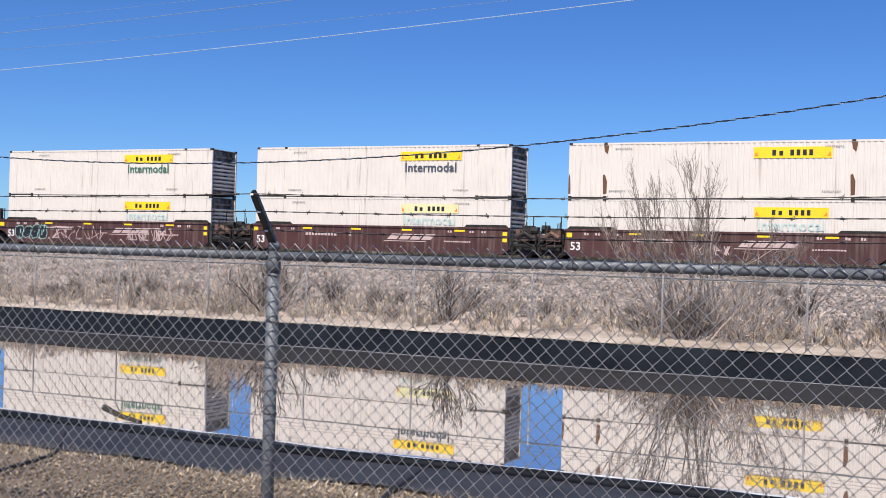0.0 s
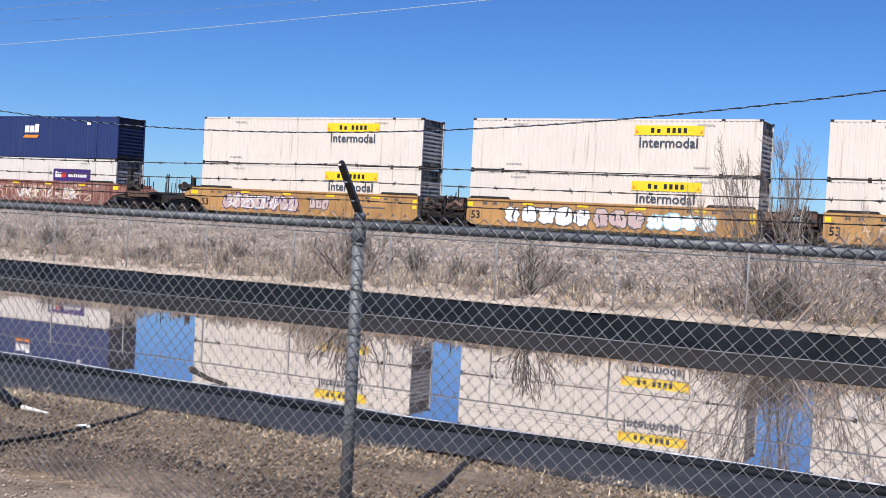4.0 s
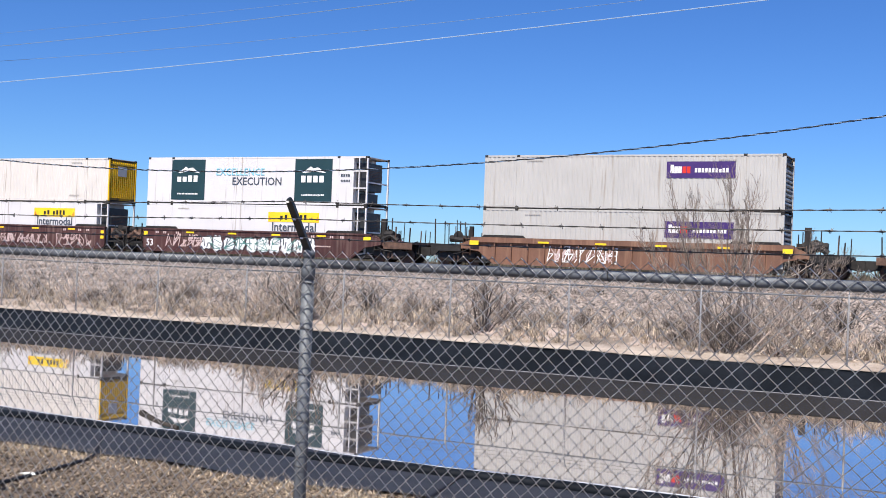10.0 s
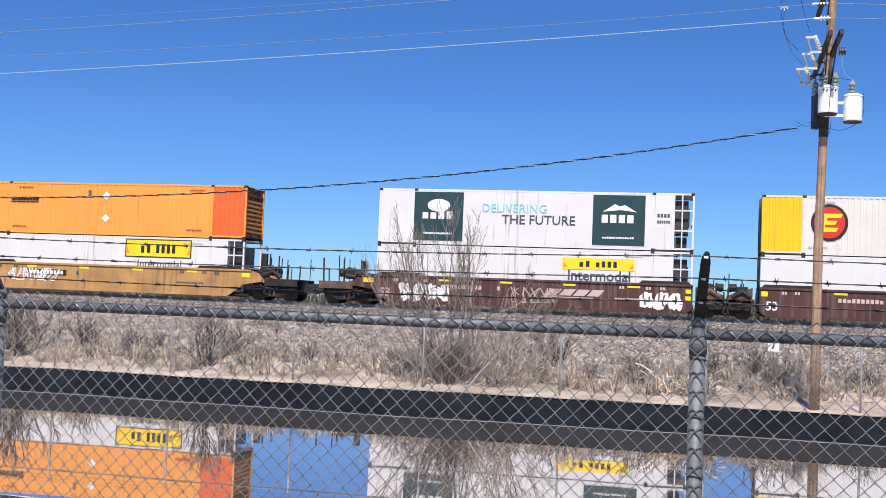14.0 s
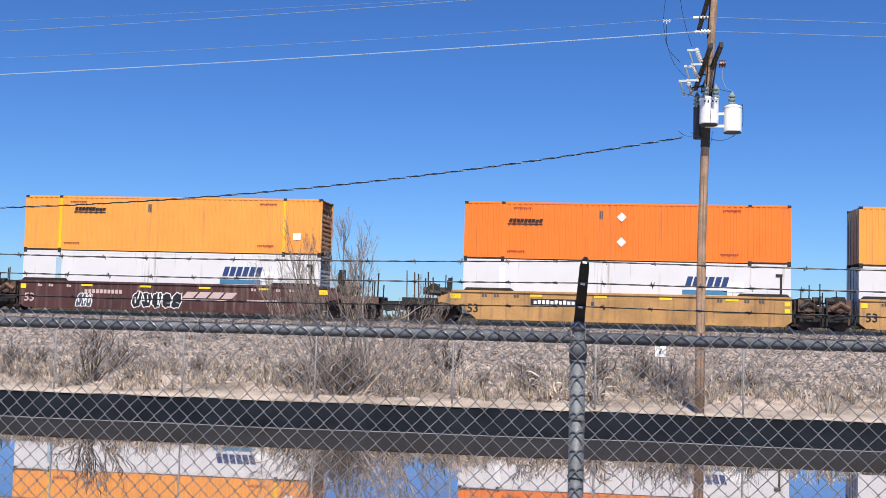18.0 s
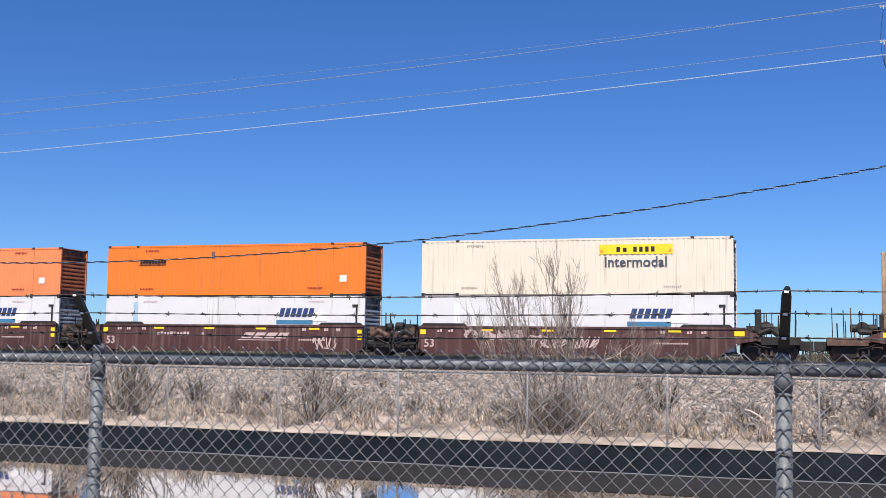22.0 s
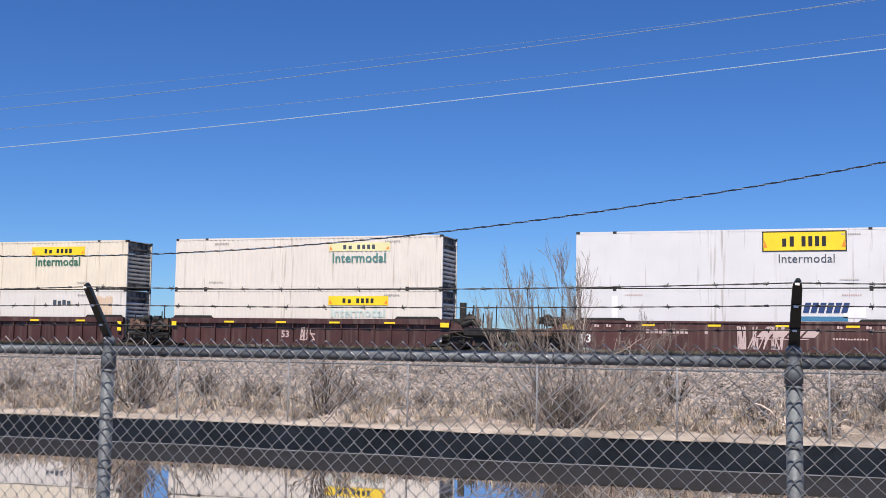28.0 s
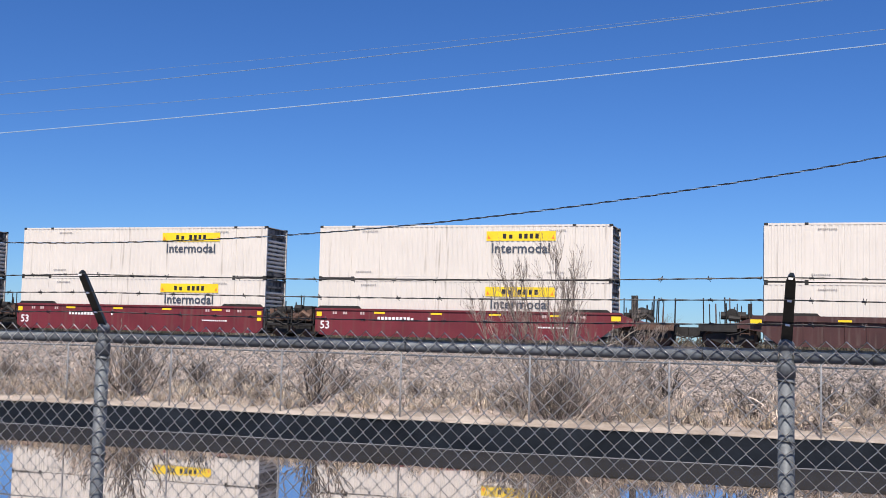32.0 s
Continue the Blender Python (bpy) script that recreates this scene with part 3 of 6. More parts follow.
def small_marks(root, seed, inkname="palegrey"):
    """Small unreadable stencils near the ends."""
    r = random.Random(seed)
    for x, z in ((2.9, H - 0.3), (L - 2.9, H - 0.3), (2.6, 0.4), (L - 3.0, 0.42)):
        if r.random() < 0.75:
            letter_bars(root, x - 0.4, x + 0.5, z - 0.035, z + 0.035, inkname, 9, seed=r.randint(0, 99), name="stencil")


INK["peachstain"] = ink("peach_stain", (0.66, 0.5, 0.36))
INK["ruststain"] = ink("rust_streak", (0.56, 0.3, 0.17), 0.7)


def plated_box(colour="cream", style="full", seed=0, x=11.35):
    """White containers with yellow plates; style tells how much is left of the lettering."""
    label = {"full": "cream corrugated container with a yellow name plate and dark lettering",
             "faded": "cream corrugated container with a faded name plate and pale lettering",
             "plate": "cream corrugated container with rust at its posts and one yellow plate",
             "pale": "cream corrugated container with a pale washed-out plate and teal lettering",
             "framed": "white smooth container with a black-framed yellow name plate",
             "fresh": "white smooth refrigerated container with a bright yellow name plate",
             "green": "cream corrugated container with a yellow plate and green lettering",
             "washed": "cream corrugated container with dark lettering and no plate",
             "stained": "pinkish cream corrugated container with tan stains and dark lettering"}[style]
    smooth = style in ("framed", "fresh")
    c = container(colour, label, smooth_side=smooth, reefer=(style == "fresh" or seed == 16))
    if style == "fresh":
        banner(c, x, 2.17, 3.6, 0.58, frame_ink=None)
        words_on(c, "Intermodal", x + 0.05, 1.56, 0.72, "slate", bold=0.012)
    elif style == "framed":
        banner(c, x, 2.28, 3.9, 0.95, frame_ink="black")
        words_on(c, "Intermodal", x + 0.1, 1.42, 0.6, "slate")
    elif style == "plate":
        banner(c, x, 2.3, 3.7, 0.55)
        for xx in POST_AT:
            part("rust_patch", Mesh().prism([(xx - 0.1, 0.2), (xx + 0.09, 0.25), (xx + 0.1, 0.9), (xx - 0.02, 1.25), (xx - 0.13, 1.2)], FACE - 0.004, FACE), INK["rust"], c, "brown rust patch at a post")
            part("rust_patch", Mesh().prism([(xx - 0.05, 2.45), (xx + 0.1, 2.3), (xx + 0.18, 2.75), (xx - 0.1, 2.78)], FACE - 0.004, FACE), INK["rust"], c, "brown rust patch at a post")
        part("rust_patch", Mesh().prism([(0.0, 0.2), (0.12, 0.25), (0.1, 0.9), (0.06, 1.3), (0.0, 1.1)], FACE - 0.004, FACE), INK["rust"], c, "brown rust patch at a post")
    elif style == "faded":
        banner(c, x, 2.28, 3.5, 0.5, "paleyellow" if seed % 2 else "yellow")
        words_on(c, "Intermodal", x, 1.62, 0.72, "paleteal", bold=0.012)
    elif style == "washed":
        letter_bars(c, x - 0.95, x + 1.0, 2.2, 2.44, "slate", 8, gap=0.36, seed=seed)
        words_on(c, "Intermodal", x, 1.68, 0.72, "slate", bold=0.012)
    elif style == "stained":
        letter_bars(c, x - 0.2, x + 1.1, 2.0, 2.3, "slate", 4, gap=0.3, seed=seed)
        r_st = random.Random(4)
        for xa, xb, za, zb, tone, n in ((6.0, 7.0, 0.3, 2.75, "ruststain", 7), (L - 2.1, L - 0.9, 0.9, 2.6, "peachstain", 5), (5.1, 5.9, 0.5, 1.2, "peachstain", 4)):
            step = (xb - xa) / n
            for k in range(n):
                x0, low = xa + k * step, za + r_st.uniform(0, 0.35) * (zb - za)
                part("stain", Mesh().prism([(x0, low + 0.1), (x0 + step * 0.5, low), (x0 + step * r_st.uniform(0.75, 0.98), low + 0.15), (x0 + step * 0.97, zb - r_st.uniform(0, 0.2)), (x0 + step * 0.1, zb - r_st.uniform(0, 0.2))], FACE - 0.004, FACE), INK[tone], c, "rusty weather streak" if tone == "ruststain" else "peach weather streak")
    elif style == "pale":
        banner(c, x, 2.3, 3.6, 0.46, "paleyellow", "slate")
        words_on(c, "Intermodal", x, 1.68, 0.72, "teal", bold=0.012)
    else:
        banner(c, x, 2.3, 3.7, 0.5)
        words_on(c, "Intermodal", x, 1.64, 0.72, "green" if style == "green" else "slate", bold=0.012)
    small_marks(c, seed)
    return c


def orange_box(colour, x_logo=3.9, spots=True, posts=None, seed=0, red_end=False):
    c = container(colour, {"orange": "bright orange corrugated container with small dark name bars", "peach": "sun-faded orange corrugated container with dark name bars",
                           "salmon": "salmon-orange corrugated container with dark name bars"}[colour], post=posts)
    z = 2.12 if posts else 1.86
    letter_bars(c, x_logo - 0.85, x_logo + 0.85, z, z + 0.19, "black", 9, slant=0.3, gap=0.15, seed=seed)
    plate(c, "name_underline", x_logo - 0.9, x_logo + 0.85, z - 0.11, z - 0.06, "black")
    if spots:
        for z in (2.2, 0.95):
            d = 0.24
            part("hazard_diamond", Mesh().prism([(7.9 - d, z), (7.9, z - d), (7.9 + d, z), (7.9, z + d)], FACE - 0.006, FACE), INK["white"], c)
    else:
        plate(c, "white_label", L - 1.5, L - 1.1, 0.75, 1.1, "white")
    letter_bars(c, 6.8, 7.0, 2.1, 2.6, "slate", 2, seed=2, name="stencil")
    small_marks(c, seed, "darkred")
    if red_end:
        r = PAINT["redorange"]
        part("end_panel", corrugated(0.09 + 50 * 0.28, L - 0.09, 0.17, H - 0.1, -1.301, -1), r, c, "red-orange painted end panel")
    return c


INK["mint"] = ink("mint_green_paint", (0.3, 0.55, 0.5))
INK["maroonink"] = ink("maroon_paint", (0.1, 0.03, 0.03))
INK["steelblue"] = ink("steel_blue_decal", (0.05, 0.19, 0.33))


def smooth_white_box(at=10.9, seed=0):
    c = container("white", "smooth white refrigerated container with slanted navy name bars", smooth_side=True, ends="white")
    letter_bars(c, at - 1.05, at + 1.05, 1.74, 2.22, "navy", 6, slant=0.28, gap=0.24, seed=4)
    plate(c, "name_underline", at - 1.18, at + 1.0, 1.34, 1.56, "steelblue")
    part("door_latch", Mesh().box(L - 0.52, L - 0.42, FACE - 0.03, FACE, 0.35, 2.3).box(L - 0.72, L - 0.4, FACE - 0.03, FACE, 2.3, 2.42), DARKSTEEL, c, "dark upright latch gear")
    plate(c, "post_patch", POST_AT[0] - 0.15, POST_AT[0] + 0.15, 0.3, 2.55, "paleblue" if seed % 2 else "white")
    plate(c, "name_notice", 12.9, 13.9, 1.5, 2.0, "white")
    small_marks(c, seed, "pink")
    return c


def purple_plate_box(colour="grey", at=11.8, z=2.1):
    c = container(colour, "light grey corrugated container with a purple name plate", )
    p = plate(c, "name_plate", at - 1.6, at + 1.9, z - 0.42, z + 0.42, "purple", label="dark purple name plate")
    letter_bars(p, at - 1.4, at - 0.8, z - 0.18, z + 0.25, "white", 3, gap=0.12, seed=1)
    letter_bars(p, at - 0.78, at - 0.35, z - 0.18, z + 0.25, "red", 2, gap=0.12, seed=2)
    letter_bars(p, at - 0.15, at + 1.6, z - 0.14, z + 0.08, "white", 10, seed=3)
    small_marks(c, 5)
    return c


def e_box():
    c = container("warmwhite", "white corrugated container with yellow ends and a round emblem", ends="yellow")
    part("yellow_end_panel", corrugated(0.09, 1.9, 0.17, H - 0.1, -1.302, -1), PAINT["yellow"], c, "yellow painted end panel")
    x, z = 3.15, 1.6
    ring = [(x + 0.86 * math.cos(a), z + 0.9 * math.sin(a)) for a in [math.tau * i / 32 for i in range(32)]]
    disc = [(x + 0.72 * math.cos(a), z + 0.76 * math.sin(a)) for a in [math.tau * i / 32 for i in range(32)]]
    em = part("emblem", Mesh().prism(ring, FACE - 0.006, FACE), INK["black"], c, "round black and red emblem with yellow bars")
    part("emblem_disc", Mesh().prism(disc, FACE - 0.012, FACE - 0.006), INK["red"], em)
    for dz, w in ((0.34, 0.42), (0, 0.34), (-0.34, 0.42)):
        bar = Mesh().prism([(x - 0.42 + dz * 0.3, z + dz - 0.1), (x - 0.42 + w * 2 + dz * 0.3, z + dz - 0.1), (x - 0.32 + w * 2 + dz * 0.3, z + dz + 0.1), (x - 0.36 + dz * 0.3, z + dz + 0.1)], FACE - 0.018, FACE - 0.012)
        part("emblem_bar", bar, INK["yellow"], em)
    bar = Mesh().prism([(x - 0.52, z - 0.44), (x - 0.28, z - 0.44), (x - 0.04, z + 0.44), (x - 0.28, z + 0.44)], FACE - 0.022, FACE - 0.012)
    part("emblem_bar", bar, INK["yellow"], em)
    small_marks(c, 7)
    return c


def slogan_box(first, second, left_round):
    c = container("white", "white smooth refrigerated container with two dark teal panels", smooth_side=True, reefer=True)
    for x, k in ((3.2, 0), (12.45, 1)):
        p = plate(c, "dark_panel", x - 1.3, x + 1.3, 0.22, H - 0.15, "darkteal", label="dark teal square panel with white bars")
        letter_bars(p, x - 0.85, x + 0.85, 1.35, 1.75, "white", 4, seed=k + 2)
        letter_bars(p, x - 0.8, x + 0.8, 0.55, 0.65, "white", 14, seed=k + 5)
        if left_round and k == 0:
            ov = [(x + 0.6 * math.cos(a), 2.05 + 0.33 * math.sin(a)) for a in [math.tau * i / 24 for i in range(24)]]
            part("oval_mark", Mesh().prism(ov, FACE - 0.013, FACE - 0.007), INK["white"], p)
        else:
            part("wave_mark", Mesh().prism([(x - 0.8, 1.9), (x + 0.1, 2.0), (x + 0.9, 1.9), (x + 0.3, 2.25), (x, 2.18), (x - 0.2, 2.3)], FACE - 0.013, FACE - 0.007), INK["white"], p)
    words_on(c, first, 7.15, 1.95, 0.62, "cyan")
    words_on(c, second, 8.4, 1.38, 0.66, "slate", bold=0.006)
    letter_bars(c, 14.35, 15.0, 1.7, 1.85, "slate", 4, seed=3, name="stencil")
    letter_bars(c, 14.35, 15.0, 1.4, 1.52, "slate", 6, seed=4, name="stencil")
    return c


def blue_box():
    c = container("blue", "dark blue corrugated container with white and orange marks")
    letter_bars(c, 7.3, 8.75, 1.75, 2.35, "white", 3, slant=0.1, gap=0.15, seed=2)
    plate(c, "orange_stripe", 7.15, 8.55, 1.38, 1.58, "orange", slant=0.2)
    for x in (3.6, 4.3):
        d = 0.25
        part("hazard_diamond", Mesh().prism([(x - d, 1.75), (x, 1.5), (x + d, 1.75), (x, 2.0)], FACE - 0.006, FACE), INK["white"], c)
    letter_bars(c, 2.3, 4.0, 2.4, 2.52, "white", 10, seed=8, name="stencil")
    letter_bars(c, 2.2, 3.3, 0.4, 0.5, "white", 8, seed=9, name="stencil")
    letter_bars(c, 13.3, 13.7, 2.3, 2.5, "white", 2, seed=9, name="stencil")
    return c


def grey_lined():
    c = container("grey", "pale grey corrugated container with a faded purple pattern")
    r = random.Random(5)
    m = Mesh()
    for i in range(34):
        x = 9.6 + i * 0.1
        z = 1.35 + 0.12 * r.random()
        m.box(x, x + 0.045, FACE - 0.005, FACE, z, z + 0.3 + 0.6 * r.random())
    part("faded_pattern", m, ink("faded_purple_decal", (0.24, 0.17, 0.4)), c)
    small_marks(c, 9)
    return c


# ---- well cars ----
def scribble(root, x0, x1, z0, z1, inkname, seed, letters=6, width=0.06, y=-1.568):
    """Painted graffiti: looping strokes, letter after letter."""
    r, m = random.Random(seed), Mesh()
    y -= 0.005
    w = (x1 - x0) / letters
    for i in range(letters):
        a, hgt = x0 + i * w, z1 - z0
        lean = r.uniform(-0.12, 0.2) * hgt
        for s in range(r.choice((1, 2, 2))):
            cell = (r.randint(0, 2), r.randint(0, 2))
            path = [cell]
            for k in range(r.randint(3, 5)):
                opts = [(u, q) for u in range(3) for q in range(3) if (u, q) != path[-1] and abs(u - path[-1][0]) <= 2 and (u, q) not in path[-2:]]
                path.append(r.choice(opts))
            pts = [(a + (0.12 + 0.4 * u) * w + lean * q / 2 + 0.05 * (r.random() - 0.5), z0 + hgt * (0.06 + 0.44 * q) + 0.05 * (r.random() - 0.5)) for u, q in path]
            wd = width * r.uniform(0.7, 1.4)
            for (xa, za), (xb, zb) in zip(pts, pts[1:]):
                d = math.hypot(xb - xa, zb - za) + 1e-6
                ox, oz = -(zb - za) / d * wd / 2, (xb - xa) / d * wd / 2
                ex, ez = (xb - xa) / d * wd / 3, (zb - za) / d * wd / 3
                m.quad((xa - ox - ex, y, za - oz - ez), (xb - ox + ex, y, zb - oz + ez), (xb + ox + ex, y, zb + oz + ez), (xa + ox - ex, y, za + oz - ez))
                y -= 0.00003
    tagged(part("graffiti", m, INK[inkname], root), kind="stuff")


def bubbles(root, x0, x1, z0, z1, fill, edge, seed, letters, y=-1.568):
    """Painted graffiti: swollen rounded letters of one colour, each with a dark rim and a stroke or two inside."""
    r = random.Random(seed)
    w = (x1 - x0) / letters
    for i in range(letters):
        rim, body, inner = Mesh(), Mesh(), Mesh()
        cx, cz = x0 + (i + 0.5) * w, (z0 + z1) / 2 + 0.06 * (r.random() - 0.5)
        rx, rz, lean = w * r.uniform(0.5, 0.62), (z1 - z0) / 2 * r.uniform(0.85, 1.1), r.uniform(-0.15, 0.25)
        dents = [r.uniform(0.72, 1.08) for _ in range(7)]
        for m, grow, depth in ((rim, 0.05, 0.002 + 0.0002 * i), (body, 0.0, 0.0055 + 0.0002 * i)):
            pts = []
            for k in range(21):
                a = math.tau * k / 21
                f = dents[k % 7] if k % 3 else 1.0
                square = 1.0 / max(abs(math.cos(a)), abs(math.sin(a))) ** 0.55
                zz = (rz * f * square * 0.84 + grow) * math.sin(a)
                pts.append((cx + (rx * f * square * 0.84 + grow) * math.cos(a) + lean * zz, cz + zz))
            m.prism(pts, y - depth, y - depth + 0.001)
        for k in range(r.choice((1, 2, 2, 3))):
            ax, az = cx + rx * r.uniform(-0.45, 0.35), cz + rz * r.uniform(-0.5, 0.35)
            t, ln = r.choice((0.1, 1.4, 1.7, -0.3)) + r.uniform(-0.25, 0.25), (z1 - z0) * r.uniform(0.2, 0.45)
            bx, bz = ax + ln * math.cos(t), az + ln * math.sin(t)
            inner.prism([(ax - 0.03, az - 0.03), (ax + 0.04, az - 0.02), (bx + 0.035, bz), (bx - 0.035, bz + 0.02)], y - 0.0115, y - 0.0105)
        g = part("graffiti_letter", rim, INK[edge], root)
        part("letter_fill", body, INK[fill], g)
        part("letter_stroke", inner, INK[edge], g)


def truck(root, x):
    """A two-axle truck under the car's end."""
    t = part("truck", cached("truck_bolster", lambda: Mesh().box(-0.25, 0.25, -1.15, 1.15, 0.42, 0.76).box(-1.4, 1.4, -0.62, 0.62, 0.36, 1.0).box(-0.55, 0.55, -0.65, 0.65, 0.16, 0.36), DARKSTEEL), DARKSTEEL, root, "dirty black steel truck")
    t.location = (x, 0, 0)
    for side in (-1, 1):
        def sf(s=side):
            o = [(-1.15, 0.38), (-0.9, 0.38), (-0.45, 0.2), (0.45, 0.2), (0.9, 0.38), (1.15, 0.38), (1.15, 0.62), (0.85, 0.66), (0.5, 0.84), (-0.5, 0.84), (-0.85, 0.66), (-1.15, 0.62)]
            return Mesh().prism(o, min(s * 1.0, s * 1.13), max(s * 1.0, s * 1.13))
        part("side_frame", cached(f"side_frame|{side}", sf, DARKSTEEL), DARKSTEEL, t)
        for dx in (-0.12, 0.12):
            part("spring", cached(f"spring|{side}{dx}", lambda: Mesh().lathe([(0.07, 0.25), (0.07, 0.55)], dx, side * 1.14, 0, 8), RUST), RUST, t)
    for dx in (-0.88, 0.88):
        w = part("wheelset", cached("wheelset", wheels, RUST, True), RUST, t)
        w.location = (dx, 0, 0.44)


def wheels():
    m = Mesh()
    prof = [(0.0, -0.07), (0.2, -0.07), (0.38, -0.03), (0.44, -0.065), (0.44, 0.06), (0.47, 0.065), (0.47, 0.085), (0.36, 0.085), (0.2, 0.03), (0.0, 0.03)]
    k, n = len(prof), 20
    for side in (-1, 1):
        n0 = len(m.v)
        for r, h in prof:
            for s in range(n):
                a = math.tau * s / n
                m.v.append((r * math.cos(a), side * (0.78 - h), r * math.sin(a)))
        for i in range(k - 1):
            for s in range(n):
                a, b = n0 + i * n + s, n0 + i * n + (s + 1) % n
                m.f.append((a, b, b + n, a + n))
    m.tube([(0, -1.05, 0), (0, 1.05, 0)], 0.08, 8)
    return m


def car_side(side, ribbed, first, last):
    """The side sheet of a platform: it runs out over the truck at an outer end and stops upright at an inner one."""
    left = [(0.75, 0.16), (0.35, 0.45), (-0.1, 0.8), (-1.15, 0.98), (-1.15, 1.22), (-0.55, 1.5)] if first else [(0.3, 0.16), (-0.02, 0.4), (-0.02, 1.5)]
    right = [(L + 0.55, 1.5), (L + 1.15, 1.22), (L + 1.15, 0.98), (L + 0.1, 0.8), (L - 0.35, 0.45), (L - 0.75, 0.16)] if last else [(L + 0.02, 1.5), (L + 0.02, 0.4), (L - 0.3, 0.16)]
    o = (left + right)[::-1]
    y0, y1 = sorted((side * 1.38, side * 1.44) if ribbed else (side * 1.47, side * 1.55))
    return Mesh().prism(o, y0, y1)


def rib(side):
    y0, y1 = sorted((side * 1.43, side * 1.56))
    return Mesh().box(-0.04, 0.04, y0, y1, 0.24, 1.4)


def well_car(colour, seed, first=False, last=False, ribbed=False, number="white", marks="pink", logo=None, style=""):
    """One platform of a double-stack car; z 0 is the rail's top, x 0 the left end of its container. first and last: it ends the car."""
    c = PAINT[colour]
    colour_words = {"maroon": "maroon", "red": "deep red", "tan": "yellow-tan", "rustred": "faded rust-red", "brown": "brown ribbed", "darkred": "dark red"}[colour]
    root = empty("well_car")
    tagged(root, f"{colour_words} steel double-stack well car{style} on the rails", "railcar", "well cars of the train")
    for side in (-1, 1):
        part("side_sill", cached(f"side_sill|{side}{ribbed}{first}{last}", lambda: car_side(side, ribbed, first, last), c), c, root)
        part("top_chord", cached(f"top_chord|{side}{ribbed}{first}{last}", lambda: Mesh().box(-0.55 if first else -0.03, L + (0.55 if last else 0.03), min(side * 1.36, side * 1.6), max(side * 1.36, side * 1.6), 1.32 if ribbed else 1.5, 1.6), c), c, root)
        if ribbed:
            for k in range(16):
                part("rib", cached(f"rib|{side}", lambda: rib(side), c), c, root).location = (0.85 + (L - 1.7) * k / 15, 0, 0)
        part("bottom_sill", cached(f"bottom_sill|{side}", lambda: Mesh().box(0.75, L - 0.75, min(side * 1.3, side * 1.6), max(side * 1.3, side * 1.6), 0.14, 0.25), c), c, root)
        for xa, xb in ((0.05, 2.6), (L - 2.6, L - 0.05)):
            part("guide_rail", cached(f"guide_rail|{side}{xa}", lambda: Mesh().prism([(xa, 1.6), (xb, 1.6), (xb - 0.15, 1.74), (xa + 0.15, 1.74)], min(side * 1.38, side * 1.5), max(side * 1.38, side * 1.5)), DARKSTEEL), DARKSTEEL, root)
    tagged(part("floor_frame", cached("floor_frame", floor_frame, DARKSTEEL), DARKSTEEL, root), kind="stuff")
    for x, s in ((-0.35, -1), (L + 0.35, 1)):
        outer = (first and s < 0) or (last and s > 0)
        part("end_bulkhead", cached(f"end_bulkhead|{s}", lambda: Mesh().prism([(x, 0.9), (x + s * 1.15, 0.95), (x + s * 1.15, 1.15), (x, 1.55)], -1.35, 1.35) if s > 0 else Mesh().prism([(x, 1.55), (x + s * 1.15, 1.15), (x + s * 1.15, 0.95), (x, 0.9)], -1.35, 1.35), c if outer else RUST), c if outer else RUST, root)
        end_gear(root, x, s, outer, seed)
    truck(root, -1.61)
    if last:
        truck(root, L + 1.61)
    # markings
    y = -1.556 if not ribbed else -1.605
    zt = 1.34
    plate(root, "reflector", -0.62 if first else 0.05, -0.08 if first else 0.35, 1.16, 1.4, "yellow", y)
    if last:
        plate(root, "reflector", L + 0.02, L + 0.5, 1.18, 1.42, "yellow", y)
    else:
        for z in (0.82, 1.16):
            plate(root, "reflector", L - 0.32, L - 0.06, z, z + 0.2, "yellow", y)
    for x in (3.4, 6.6, 9.8, 13.0):
        plate(root, "reflector", x, x + 0.62, zt, zt + 0.1, "yellow", y)
    if not ribbed:
        words_on(root, "53", 0.55, 0.68, 0.6, number, y - 0.004, bold=0.01)
        letter_bars(root, 3.6, 5.7, 0.98, 1.18, "white" if colour == "tan" else marks, 10, y - 0.004, seed=seed, name="stencil")
        letter_bars(root, 6.45, 6.65, 0.98, 1.18, marks, 1, y - 0.004, seed=seed, name="stencil")
        for x in (1.0, 1.6, 2.6, 12.6, 13.9, 14.6):
            letter_bars(root, x, x + 0.28, 1.28, 1.42, "pink" if colour != "tan" else "slate", 2, y - 0.004, seed=seed + 1, name="stencil")
        letter_bars(root, 12.4, 14.0, 0.75, 0.83, marks, 12, y - 0.004, seed=seed + 2, name="stencil")
    else:
        words_on(root, "53", 7.11, 0.72, 0.52, "pink", -1.446, bold=0.01)
    if colour == "tan":
        plate(root, "number_plate", 3.45, 5.85, 0.92, 1.24, "black", y - 0.001)
    if logo == "slant":
        letter_bars(root, 8.9, 11.7, 0.85, 1.17, marks, 4, y - 0.004, slant=0.9, gap=0.16, seed=3, name="logo_bar")
        plate(root, "logo_underline", 8.7, 11.3, 0.74, 0.78, marks, y - 0.002)
    if logo == "tt":
        letter_bars(root, 8.7, 10.4, 0.75, 1.2, "darkred", 3, y - 0.004, seed=3, name="logo_bar")
    return root


def floor_frame():
    m = Mesh()
    for i in range(9):
        x = 0.9 + (L - 1.8) * i / 8
        m.box(x - 0.1, x + 0.1, -1.47, 1.47, 0.16, 0.3)
    return m.box(-0.4, 0.6, -1.4, 1.4, 0.2, 0.3).box(L - 0.6, L + 0.4, -1.4, 1.4, 0.2, 0.3)


